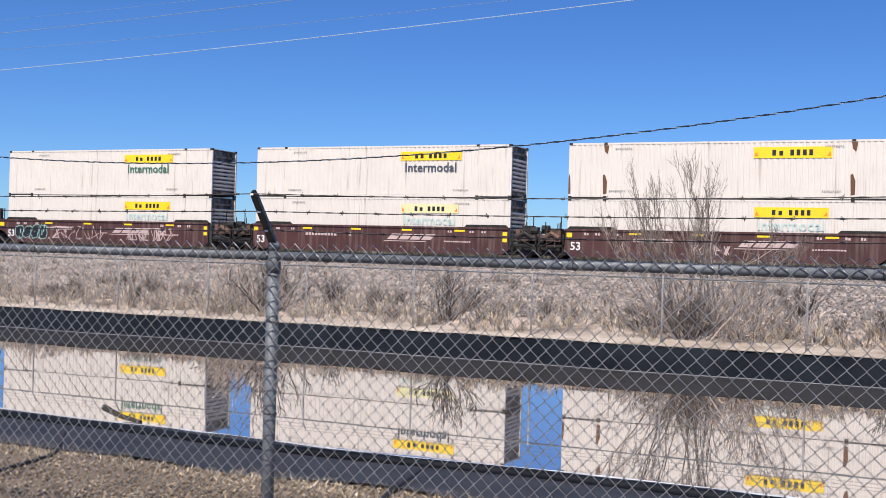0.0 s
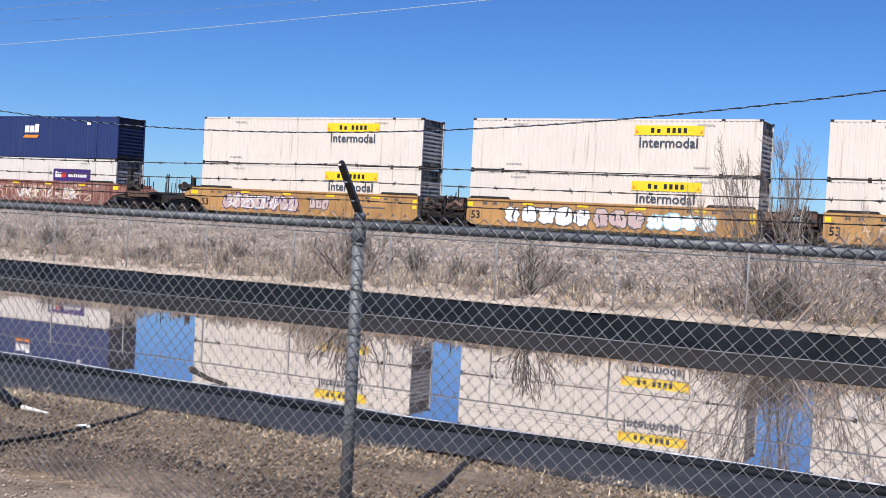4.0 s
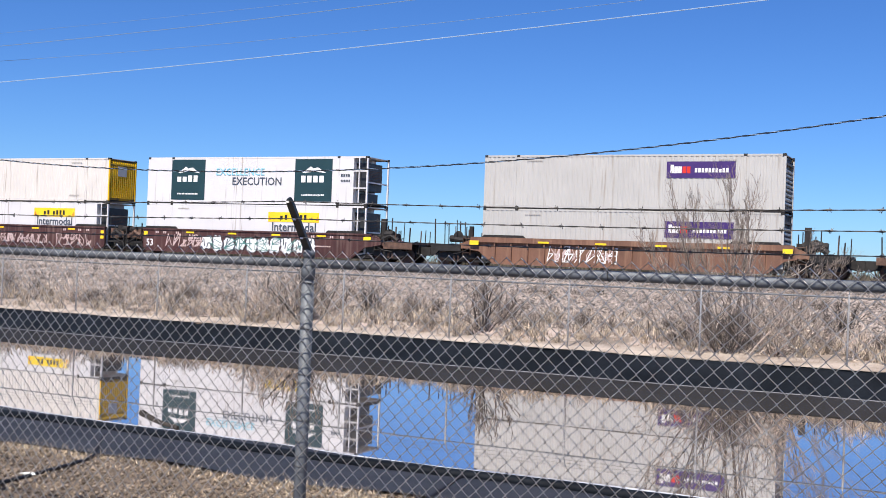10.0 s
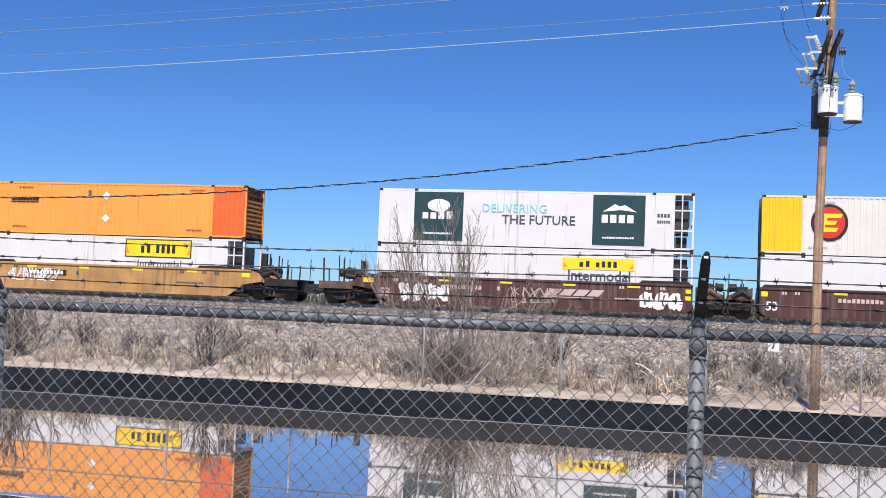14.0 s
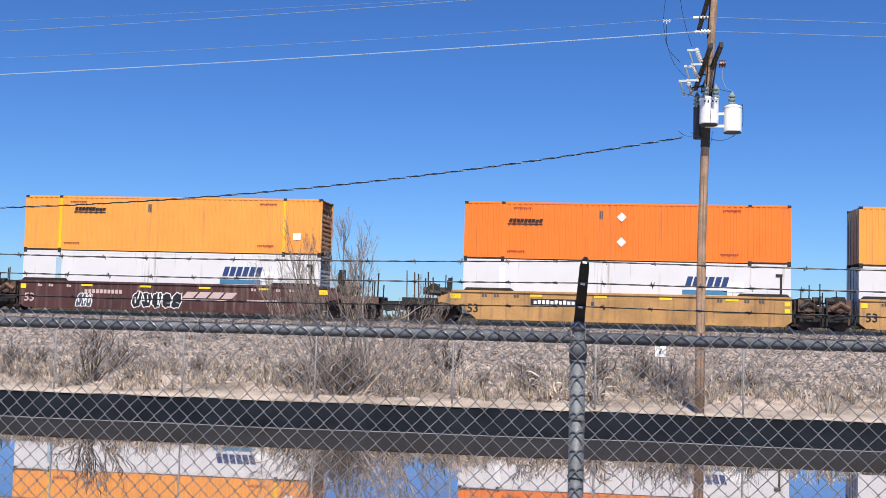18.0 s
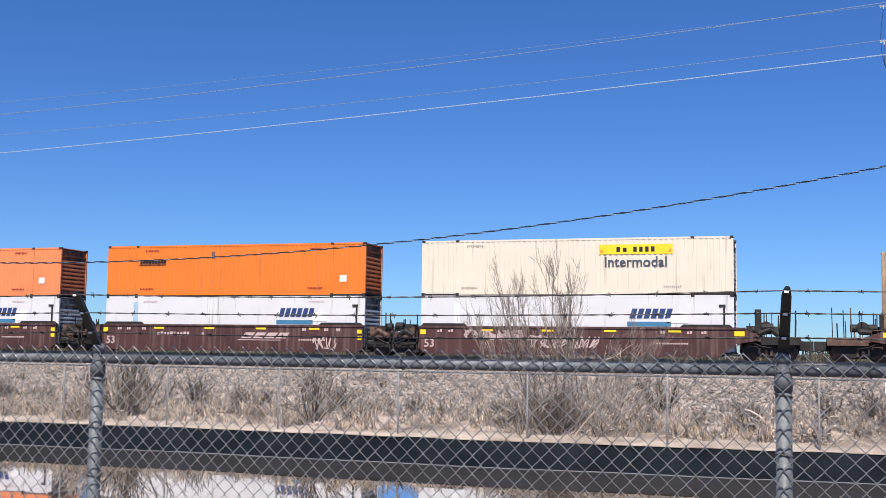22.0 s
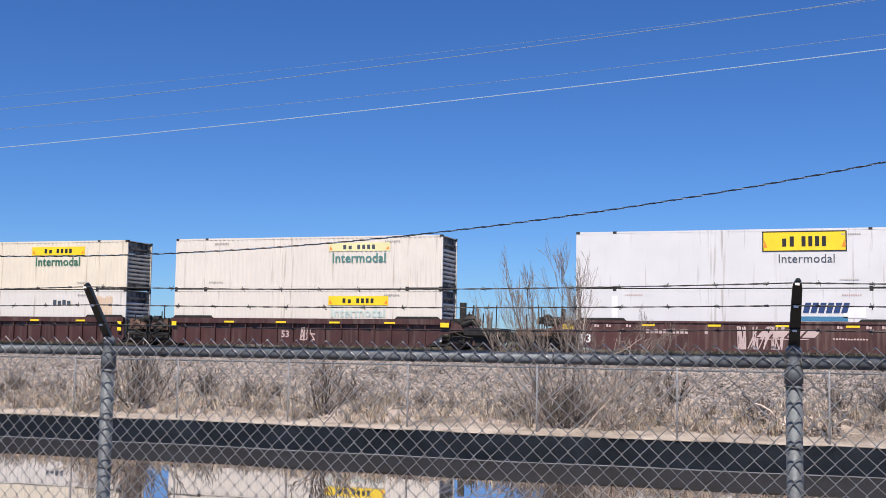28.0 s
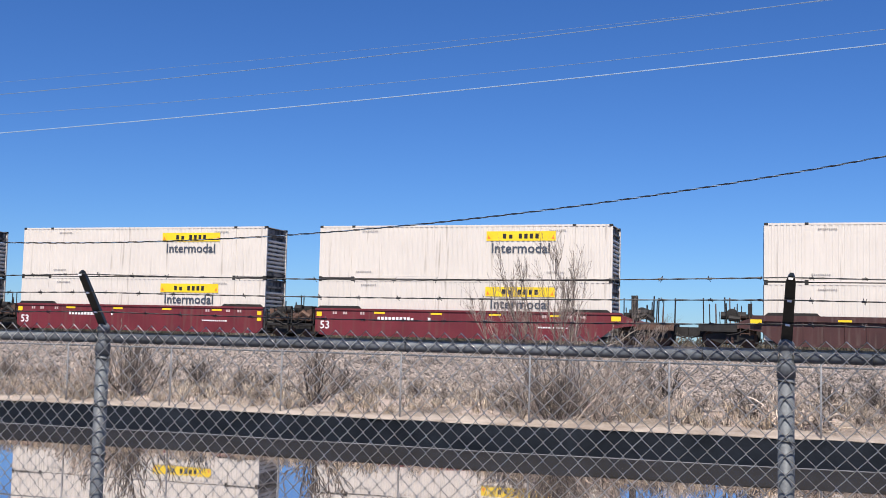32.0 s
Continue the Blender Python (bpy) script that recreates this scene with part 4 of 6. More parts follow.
def end_gear(root, x, s, outer, seed):
    """Ladders, grab irons, hoses, brake gear and stanchions on a car's end."""
    r = random.Random(seed * 7 + (1 if s > 0 else 0))
    m = Mesh()
    for yy in (-1.3, -0.6, 0.7, 1.3):
        h = r.choice((1.9, 2.15, 2.35)) if outer else r.choice((1.75, 1.95, 2.3))
        xx = x + s * r.uniform(0.25, 1.05)
        part("stanchion", Mesh().tube([(xx, yy, 1.1), (xx, yy, h)], 0.03, 6), DARKSTEEL, root)
    m = Mesh()
    for k in range(4):
        m.tube([(x + s * 0.3, -1.42, 0.7 + k * 0.27), (x + s * 0.75, -1.42, 0.7 + k * 0.27)], 0.016, 5)
    for dx in (0.3, 0.75):
        m.tube([(x + s * dx, -1.42, 0.6), (x + s * dx, -1.42, 1.6)], 0.018, 5)
    part("ladder", m, DARKSTEEL if seed % 3 else RUST, root)
    m = Mesh()
    for k in range(3):
        y0 = -0.5 + k * 0.4
        part("air_hose", Mesh().tube([(x + s * 0.4, y0, 1.45), (x + s * 0.7, y0, 1.6), (x + s * 1.0, y0, 1.35), (x + s * 1.3, y0, 1.42)], 0.03, 6), BLACKCABLE, root)
    part("equipment_box", Mesh().box(min(x + s * 0.2, x + s * 0.7), max(x + s * 0.2, x + s * 0.7), -0.9, -0.1, 1.2, 1.55 + 0.2 * r.random()), DARKSTEEL, root)
    q0 = 1.15 + 0.15 * r.random()
    part("air_reservoir", Mesh().tube([(x + s * 0.75, -0.95, q0 + 0.3), (x + s * 1.15, -0.95, q0 + 0.3)] if not outer else [(x + s * 0.5, -1.0, q0 + 0.32), (x + s * 1.7, -1.0, q0 + 0.32)], 0.2, 10), DARKSTEEL, root)
    part("uncoupling_lever", Mesh().tube([(x + s * 0.35, -1.45, 0.95), (x + s * 0.9, -1.45, 0.7), (x + s * 1.4, -1.3, 0.62)], 0.03, 5), DARKSTEEL, root)
    if not outer:
        xa, xb = sorted((x - s * 0.2, x + s * 1.2))
        part("step_frame", Mesh().box(xa, xb, -1.42, -1.34, 0.62, 0.74).box(xa, xa + 0.07, -1.42, -1.34, 0.3, 1.5).box(xb - 0.07, xb, -1.42, -1.34, 0.3, 1.3), DARKSTEEL, root)
        part("brake_gear", Mesh().tube([(x + s * 0.1, -1.3, 1.1), (x + s * 0.5, -1.32, 1.35), (x + s * 0.95, -1.28, 1.05)], 0.15, 8), DARKSTEEL if seed % 2 else RUST, root)
    if outer:
        xa, xb = sorted((x + s * 0.9, x + s * 2.75))
        part("deck_plate", Mesh().box(xa, xb, -1.4, 1.4, 1.08, 1.16).box(xa, xb, -1.4, -1.34, 0.78, 1.08).box(xa, xb, 1.34, 1.4, 0.78, 1.08), DARKSTEEL if seed % 2 else RUST, root)
        part("hand_brake", Mesh().lathe([(0.05, -0.04), (0.27, -0.03), (0.3, 0), (0.27, 0.03), (0.05, 0.04)], sides=14), DARKSTEEL, root).matrix_basis = Matrix.Translation((x + s * 1.15, -1.2, 1.62)) @ Matrix.Rotation(math.pi / 2, 4, "X")
        xc, xd = sorted((x + s * 0.8, x + s * 3.34))
        part("coupler", Mesh().box(xc, xd, -0.2, 0.2, 0.5, 0.98), DARKSTEEL, root)
        part("draft_sill", Mesh().box(xa, xb, -0.5, 0.5, 0.55, 1.08), DARKSTEEL, root)
        part("air_line", Mesh().tube([(x + s * 2.3, -0.8, 1.0), (x + s * 2.7, -0.75, 0.6), (x + s * 3.1, -0.6, 0.45), (x + s * 3.34, -0.5, 0.5)], 0.03, 6), BLACKCABLE, root)
        for yy in (-1.36, 1.36):
            for dx in r.sample((1.15, 1.4, 1.65, 1.9, 2.2, 2.5), 4):
                thin = r.uniform(0.022, 0.045)
                part("stanchion", Mesh().tube([(x + s * dx, yy, 1.1), (x + s * (dx + 0.03), yy, 1.8 + 0.8 * r.random())], thin, 6), DARKSTEEL if r.random() < 0.7 else RUST, root)
        if s > 0:
            part("brake_column", Mesh().box(x + 0.62, x + 0.92, -1.25, -1.0, 1.1, 2.5), DARKSTEEL, root)
            part("brake_gear", Mesh().tube([(x + 0.8, -1.3, 1.3), (x + 1.35, -1.3, 1.55), (x + 1.75, -1.25, 1.25)], 0.16, 8), DARKSTEEL, root)
            part("brake_cylinder", Mesh().tube([(x + 0.95, -1.28, 1.62), (x + 1.5, -1.28, 1.66)], 0.17, 10), DARKSTEEL, root)
        else:
            part("brake_gear", Mesh().tube([(x - 0.75, -1.3, 1.4), (x - 1.3, -1.3, 1.45)], 0.14, 8), DARKSTEEL, root)
            part("end_post", Mesh().box(x - 0.4, x - 0.2, -1.4, -1.2, 1.5, 2.05 + 0.3 * r.random()), DARKSTEEL, root)


# where the train stands along the track, in metres from its place at the start
TRAVEL = [(0, 0.10), (1, 18.06), (2, 35.93), (3, 53.96), (4, 71.05), (6.5, 115.82), (7, 125.52), (8, 143.77), (9, 161.25), (10, 179.90), (11, 197.61), (12, 216.34), (13, 233.75), 
          (14, 251.63), (14.5, 260.65), (16.5, 296.99), (17, 306.02), (18, 324.07), (19, 342.02), (20, 360.82), (21, 378.50), (22, 396.53), (23, 414.70), 
          (24, 432.73), (24.5, 441.77), (26.5, 478.31), (27, 487.46), (28, 505.59), (29, 523.66), (30, 541.75), (31, 559.85), (32, 577.26)]
MOVING = []


def on_train(thing, s, z):
    MOVING.append((thing, s, z))


DECK = 0.31           # a container's base above the rail
GROUPS = (3, 3, 3, 1, 3, 3, 3, 3, 3, 3, 3)
PLACES, s_at = [], -18.55
for n_units in GROUPS:
    for u in range(n_units):
        PLACES.append((s_at, u == n_units - 1, u == 0))      # place, ends the car on the left, on the right
        s_at -= 19.37 if u < n_units - 1 else 23.55

# top and bottom container, and the car that carries them, front to rear
TRAIN = [
    (lambda: plated_box("cream", "plate", 1), lambda: plated_box("cream", "faded", 2), ("maroon", "slant", "white")),
    (lambda: plated_box("cream", "full", 3), lambda: plated_box("cream", "faded", 5), ("maroon", "slant", "white")),
    (lambda: plated_box("cream", "green", 4), lambda: plated_box("cream", "faded", 6), ("maroon", "slant", "white")),
    (lambda: plated_box("cream", "full", 5), lambda: plated_box("cream", "full", 7), ("tan", None, "black")),
    (lambda: plated_box("cream", "full", 8), lambda: plated_box("cream", "full", 9), ("tan", None, "black")),
    (lambda: plated_box("cream", "full", 10), lambda: plated_box("cream", "full", 11), ("tan", None, "black")),
    (blue_box, lambda: purple_plate_box("warmwhite", 11.9, 1.75), ("rustred", None, "white")),
    (lambda: purple_plate_box("grey", 11.8), lambda: plated_box("warmwhite", "pale", 12, 11.85), ("rustred", None, "white")),
    (e_box, grey_lined, ("rustred", None, "white")),
    (lambda: purple_plate_box("grey", 11.8), lambda: purple_plate_box("grey", 11.8, 1.95), ("brown", None, "white")),
    (lambda: slogan_box("EXCELLENCE", "EXECUTION", False), lambda: plated_box("white", "fresh", 13, 11.15), ("maroon", None, "white")),
    (e_box, lambda: plated_box("white", "fresh", 14, 11.5), ("maroon", None, "white")),
    (lambda: slogan_box("DELIVERING", "THE FUTURE", True), lambda: plated_box("white", "fresh", 15, 11.5), ("maroon", "slant", "pink")),
    (lambda: orange_box("peach", 2.9, True, None, 1, True), lambda: plated_box("white", "framed", 16, 11.15), ("tan", None, "black")),
    (lambda: orange_box("peach", 3.05, True, None, 2), lambda: smooth_white_box(3.75, 1), ("tan", "tt", "black")),
    (lambda: orange_box("orange", 3.1, True, None, 3), lambda: smooth_white_box(12.1, 2), ("tan", None, "black")),
    (lambda: orange_box("peach", 3.6, False, "yellow", 4), lambda: smooth_white_box(12.0, 3), ("maroon", "slant", "pink")),
    (lambda: orange_box("orange", 3.1, True, None, 5), lambda: smooth_white_box(12.1, 4), ("maroon", "slant", "pink")),
    (lambda: orange_box("orange", 3.0, True, None, 6), lambda: smooth_white_box(12.1, 5), ("maroon", "slant", "pink")),
    (lambda: plated_box("ivory", "full", 17), lambda: smooth_white_box(12.1, 6), ("maroon", None, "pink")),
    (lambda: orange_box("orange", 3.0, False, None, 7), lambda: smooth_white_box(12.1, 7), ("maroon", "slant", "pink")),
    (lambda: orange_box("salmon", 3.0, False, None, 8), lambda: smooth_white_box(12.1, 8), ("maroon", "slant", "pink")),
    (lambda: plated_box("ivory", "full", 18), lambda: plated_box("ivory", "faded", 20), ("maroon", "slant", "white")),
    (lambda: plated_box("ivory", "green", 19), lambda: smooth_white_box(12.1, 9), ("maroon", "slant", "white")),
    (lambda: plated_box("white", "framed", 20, 11.15), lambda: smooth_white_box(12.1, 10), ("maroon", "slant", "white")),
    (lambda: plated_box("cream", "pale", 21), lambda: plated_box("cream", "faded", 22), ("darkred", None, "white")),
    (lambda: plated_box("ivory", "green", 23), lambda: plated_box("warmwhite", "stained", 24), ("darkred", None, "white")),
    (lambda: plated_box("cream", "washed", 25), lambda: plated_box("cream", "full", 26), ("darkred", None, "white")),
    (lambda: plated_box("cream", "full", 27), lambda: plated_box("cream", "full", 28), ("red", None, "white")),
    (lambda: plated_box("cream", "full", 29), lambda: plated_box("cream", "full", 30), ("red", None, "white")),
    (lambda: plated_box("cream", "full", 31), lambda: plated_box("cream", "full", 32), ("red", None, "white")),
]
# graffiti: car, from, to, low, high, colour, ground, letters
TAGS = [(0, 6.5, 8.5, 0.4, 0.9, "pink", None, 6), (2, 0.9, 3.6, 0.3, 1.3, "mint", "black", 4), (2, 4.0, 8.5, 0.4, 1.25, "pink", None, 7), (2, 10.0, 13.5, 0.4, 1.2, "pink", None, 8),
        (3, 7.4, 9.7, 0.35, 1.3, "navy", "paleblue", 4), (3, 11.2, 12.8, 0.35, 1.3, "slate", "white", 3), (3, 1.8, 7.0, 0.35, 1.2, "peachstain", None, 8),
        (4, 2.3, 7.4, 0.25, 1.35, "slate", "white", 5), (4, 7.5, 10.4, 0.25, 1.35, "slate", "pink", 3), (4, 10.5, 14.2, 0.25, 1.3, "cyan", "white", 4), (5, 2.0, 7.8, 0.25, 1.35, "purple", "pink", 8), (5, 2.4, 7.4, 0.4, 1.2, "white", None, 7), (5, 8.6, 10.0, 0.5, 1.2, "slate", "pink", 3),
        (6, 3.8, 5.0, 0.25, 1.35, "slate", "white", 2), (6, 5.2, 14.2, 0.3, 1.3, "peachstain", None, 13), (6, 7.0, 13.0, 0.4, 1.1, "white", None, 8), (7, 4.0, 11.0, 0.25, 1.3, "pink", "black", 6), (7, 11.2, 12.6, 0.3, 1.35, "slate", "white", 2),
        (8, 4.3, 7.2, 0.2, 1.45, "navy", "paleblue", 5), (8, 8.7, 9.6, 0.4, 1.25, "pink", None, 2), (8, 10.4, 13.0, 0.5, 1.1, "pink", None, 5), (9, 3.6, 7.8, 0.35, 1.25, "white", None, 7), (9, 4.0, 7.6, 0.4, 1.2, "pink", None, 6),
        (10, 1.8, 4.6, 0.5, 1.3, "pink", None, 5), (10, 4.6, 13.0, 0.2, 1.3, "slate", "white", 10), (10, 5.0, 12.0, 0.4, 1.2, "teal", None, 6), (11, 6.8, 11.2, 0.4, 1.0, "pink", None, 13), (11, 12.0, 15.0, 0.3, 1.1, "pink", None, 5),
        (12, 1.3, 4.0, 0.2, 1.3, "black", "white", 4), (12, 7.2, 9.6, 0.4, 1.2, "pink", None, 5), (12, 13.6, 15.7, 0.2, 1.3, "maroonink", "white", 3), (13, 2.2, 5.4, 0.6, 1.3, "white", None, 6),
        (16, 6.2, 8.9, 0.2, 1.2, "white", "black", 5), (16, 3.2, 4.0, 0.2, 1.0, "white", "slate", 3), (17, 3.2, 5.4, 1.0, 1.45, "pink", None, 8), (19, 2.4, 6.2, 0.9, 1.4, "pink", None, 9), (19, 6.0, 9.5, 0.5, 1.1, "pink", None, 7),
        (21, 7.0, 10.0, 0.9, 1.4, "white", None, 9), (21, 2.5, 3.4, 0.7, 1.4, "white", None, 3), (22, 2.7, 5.8, 0.6, 1.0, "pink", None, 9), (24, 8.0, 10.2, 0.2, 1.4, "pink", None, 9), (20, 13.2, 14.6, 0.3, 1.0, "pink", None, 4), (25, 8.0, 8.9, 0.4, 1.1, "pink", None, 3)]


for i, ((s, end_left, end_right), (top, bottom, (colour, logo, number))) in enumerate(zip(PLACES, TRAIN)):
    ribbed = i in (9, 25, 26, 27)
    # the left-hand platform of a car ends it towards the rear
    car = well_car(colour, i, first=end_left, last=end_right, ribbed=ribbed, number=number, logo=logo, marks="slate" if colour == "tan" else ("white" if colour == "red" else "pink"), style=" with graffiti" if any(t[0] == i for t in TAGS) else "")
    for k, (ci, a, b, lo, hi, inkname, back, letters) in enumerate(TAGS):
        if ci == i:
            if back:
                bubbles(car, a, b, lo, hi, back, inkname, i * 10 + k, letters, -1.56 if not ribbed else -1.445)
            else:
                scribble(car, a, b, lo, hi, inkname, i * 10 + k, letters, 0.048, -1.568 if not ribbed else -1.445)
    s += {23: -0.1, 24: -0.2}.get(i, 0.0)      # slack drawn in at two couplings
    on_train(car, s, RAIL_Z)
    on_train(bottom(), s, RAIL_Z + DECK)
    on_train(top(), s, RAIL_Z + DECK + H + 0.02)


def motions():
    for thing, s, z in MOVING:
        walk(thing, [(t, pose(s + x, TRACK_Y, z)) for t, x in TRAVEL])


# ---- fences ----
def chain_link(length, z0, z1, pitch, r, sides=4):
    """A panel of woven wire: each wire runs in zigzag from top to bottom and hooks into its neighbours."""
    p = pitch / 2
    n = int(round(length / p))
    p = length / n
    rows = int((z1 - z0) / p)
    m = Mesh()
    for i in range(n):
        pts = []
        for k in range(rows + 1):
            right = (k + i) % 2
            x = (i + right) * p + (0.0016 if right else -0.0016)
            pts.append((x, (r * 0.9 if right else -r * 0.9), z1 - k * p))
        # knuckle at the top
        m.tube(pts, r, sides, caps=False)
    return m


def barbed(a, b, sag, barb_every=0.17, r=0.0017, barbs=True):
    """A strand of two twisted wires with barbs."""
    a, b = Vector(a), Vector(b)
    d = b - a
    n = 24
    m = Mesh()
    for ph in (0, math.pi):
        pts = []
        for i in range(n * 2 + 1):
            t = i / (n * 2)
            p = a + d * t
            w = t * d.length * 62 + ph
            pts.append((p.x, p.y + 0.0018 * math.cos(w), p.z - sag * 4 * t * (1 - t) + 0.0018 * math.sin(w)))
        m.tube(pts, r, 4, caps=False)
    if barbs:
        k = int(d.length / barb_every)
        for i in range(k):
            t = (i + 0.5) / k
            p = a + d * t
            z = p.z - sag * 4 * t * (1 - t)
            u = d.normalized()
            for q in range(2):
                ang = random.uniform(0, math.tau)
                c, s = math.cos(ang) * 0.012, math.sin(ang) * 0.012
                m.tube([(p.x + 0.005 * q - 0.004, p.y - c, z - s), (p.x + 0.005 * q + 0.004, p.y + c, z + s)], 0.0016, 3)
            m.tube([(p.x - u.x * 0.009, p.y - u.y * 0.009, z), (p.x + u.x * 0.009, p.y + u.y * 0.009, z)], 0.0042, 5)
    return m


A_POST = Vector((-3.035, 4.637, 0))
B_POST = Vector((0.011, 4.507, 0))
STEP = B_POST - A_POST
RAIL = 1.569
fence = tagged(empty("chain_link_fence", Matrix.Translation((0, 0, 0))), "galvanised chain-link fence with three strands of barbed wire", "fence")
turn_z = math.atan2(STEP.y, STEP.x)
post_mesh = Mesh().lathe([(0.0301, -0.1), (0.0301, RAIL - 0.075)], sides=20).data("post", GALV, True)
cap_mesh = Mesh().lathe([(0.034, RAIL - 0.078), (0.034, RAIL - 0.03), (0.03, RAIL - 0.02), (0.024, RAIL + 0.02), (0.024, RAIL + 0.028), (0.028, RAIL + 0.03), (0.03, RAIL + 0.05), (0.018, RAIL + 0.07)], sides=20).data("post_cap", GALV, True)
tie_ring = Mesh().tube([(0.0335 * math.cos(q), 0.0335 * math.sin(q), 0.012 * math.sin(q * 0.5)) for q in [math.tau * (j / 12 + 0.05) for j in range(13)]], 0.0026, 4).data("tie_wire", BARB, True)
panel_mesh = chain_link(STEP.length, 0.02, RAIL + 0.062, STEP.length / 43, 0.0027).data("wire_mesh", WIRE, True)
rail_mesh = Mesh().tube([(0.03, -0.0075, RAIL), (STEP.length - 0.03, -0.0075, RAIL)], 0.0215, 16).data("top_rail", GALV, True)
rail_ring = Mesh().tube([(0.01 * j / 12, -0.0075 + 0.0245 * math.cos(math.tau * j / 12), RAIL + 0.0245 * math.sin(math.tau * j / 12)) for j in range(13)], 0.0024, 4).data("tie_wire", BARB, True)
ARM_V = Vector((0.0, -0.19, 0.255))


def arm_mesh(seed):
    """A folded steel arm, narrower towards its rounded tip."""
    base = Vector((0, 0, RAIL + 0.04))
    back = Vector((0, ARM_V.z, -ARM_V.y)).normalized() * 0.02
    m = Mesh()
    rows = [(0.0, 0.021), (0.9, 0.018), (0.97, 0.014), (1.0, 0.007)]
    for f, w in rows:
        p = base + ARM_V * f
        m.v += [tuple(p + Vector((-w, 0, 0))), tuple(p + Vector((w, 0, 0))), tuple(p + Vector((w * 0.8, 0, 0)) + back), tuple(p + Vector((-w * 0.8, 0, 0)) + back)]
    for i in range(len(rows) - 1):
        for s in range(4):
            a, b = i * 4 + s, i * 4 + (s + 1) % 4
            m.f.append((a, b, b + 4, a + 4))
    m.f += [(3, 2, 1, 0), (12, 13, 14, 15)]
    return m.data("barb_arm", ARM)


arm_data = arm_mesh(0)
clip_mesh = Mesh()
for fr in (0.3, 0.64, 0.95):
    c0 = Vector((0, -0.009, RAIL + 0.042)) + ARM_V * fr
    clip_mesh.box(c0.x - 0.008, c0.x + 0.008, c0.y - 0.004, c0.y + 0.002, c0.z - 0.004, c0.z + 0.004)
clip_mesh = clip_mesh.data("wire_clip", WHITEPAINT)
ARM_LEAN = {1: 0.11}      # the bent arm of one post
for k in range(-3, 4):
    at = A_POST + STEP * k
    m4 = Matrix.Translation(at) @ Matrix.Rotation(turn_z, 4, "Z")
    p = part("post", post_mesh, GALV, fence)
    p.matrix_basis = m4
    part("post_cap", cap_mesh, GALV, p)
    turn_arm = Matrix.Translation((0, 0, RAIL + 0.04)) @ Matrix.Rotation(ARM_LEAN.get(k, 0.0), 4, "Y") @ Matrix.Translation((0, 0, -RAIL - 0.04))
    for nm, me in (("barb_arm", arm_data), ("wire_clip", clip_mesh)):
        part(nm, me, GALV, p).matrix_basis = turn_arm
    for q in range(7):
        part("tie_wire", tie_ring, BARB, p).location = (0, 0, 0.15 + q * 0.22)
    if k < 3:
        rl = part("top_rail", rail_mesh, GALV, fence)
        rl.matrix_basis = m4
        for q in range(5):
            part("tie_wire", rail_ring, BARB, rl).location = (0.3 + q * 0.61, 0, 0)
        part("wire_mesh", panel_mesh, WIRE, fence, "woven diamond wire mesh").matrix_basis = m4 @ Matrix.Translation((0, -0.0345, 0))
        for fr, sg in ((0.3, 0.012), (0.64, 0.008), (0.95, 0.015)):
            off = Vector((0, -0.01, RAIL + 0.045)) + ARM_V * fr
            part("barbed_wire", barbed(at + off, at + STEP + off, sg + 0.004 * random.random()), BARB, fence)

# the fence along the far bank
FAR0, FAR_STEP = Vector((-6.64, 28.62, -0.6)), Vector((3.523 * math.cos(-0.03), 3.523 * math.sin(-0.03), 0))
far_fence = tagged(empty("chain_link_fence"), "thin galvanised chain-link fence on the pond's far bank", "fence")
fpost = Mesh().lathe([(0.026, -0.2), (0.026, 1.72), (0.02, 1.76)], sides=10).data("post", PALEGALV, True)
frail = Mesh().tube([(0, 0, 1.7), (3.523, 0, 1.7)], 0.02, 8).data("top_rail", GALV, True)
fpanel = chain_link(3.523, 0.03, 1.74, 0.115, 0.0016, 3).data("wire_mesh", WIRE, False)
farm = Mesh().box(-0.018, 0.018, -0.012, 0.012, 1.74, 1.76).tube([(0, 0, 1.74), (0, 0.2, 2.05)], 0.016, 5).data("barb_arm", GALV)
fwire = Mesh()
for fr in (0.3, 0.64, 0.95):
    fwire.tube([(0, 0.2 * fr, 1.74 + 0.31 * fr), (3.523, 0.2 * fr, 1.74 + 0.31 * fr)], 0.004, 4)
fwire = fwire.data("barbed_wire", BARB)
for k in range(-16, 9):
    m4 = Matrix.Translation(FAR0 + FAR_STEP * k) @ Matrix.Rotation(-0.03, 4, "Z")
    p = part("post", fpost, GALV, far_fence)
    p.matrix_basis = m4
    part("barb_arm", farm, GALV, p)
    for nm, me in (("top_rail", frail), ("wire_mesh", fpanel), ("barbed_wire", fwire)):
        part(nm, me, GALV, far_fence).matrix_basis = m4

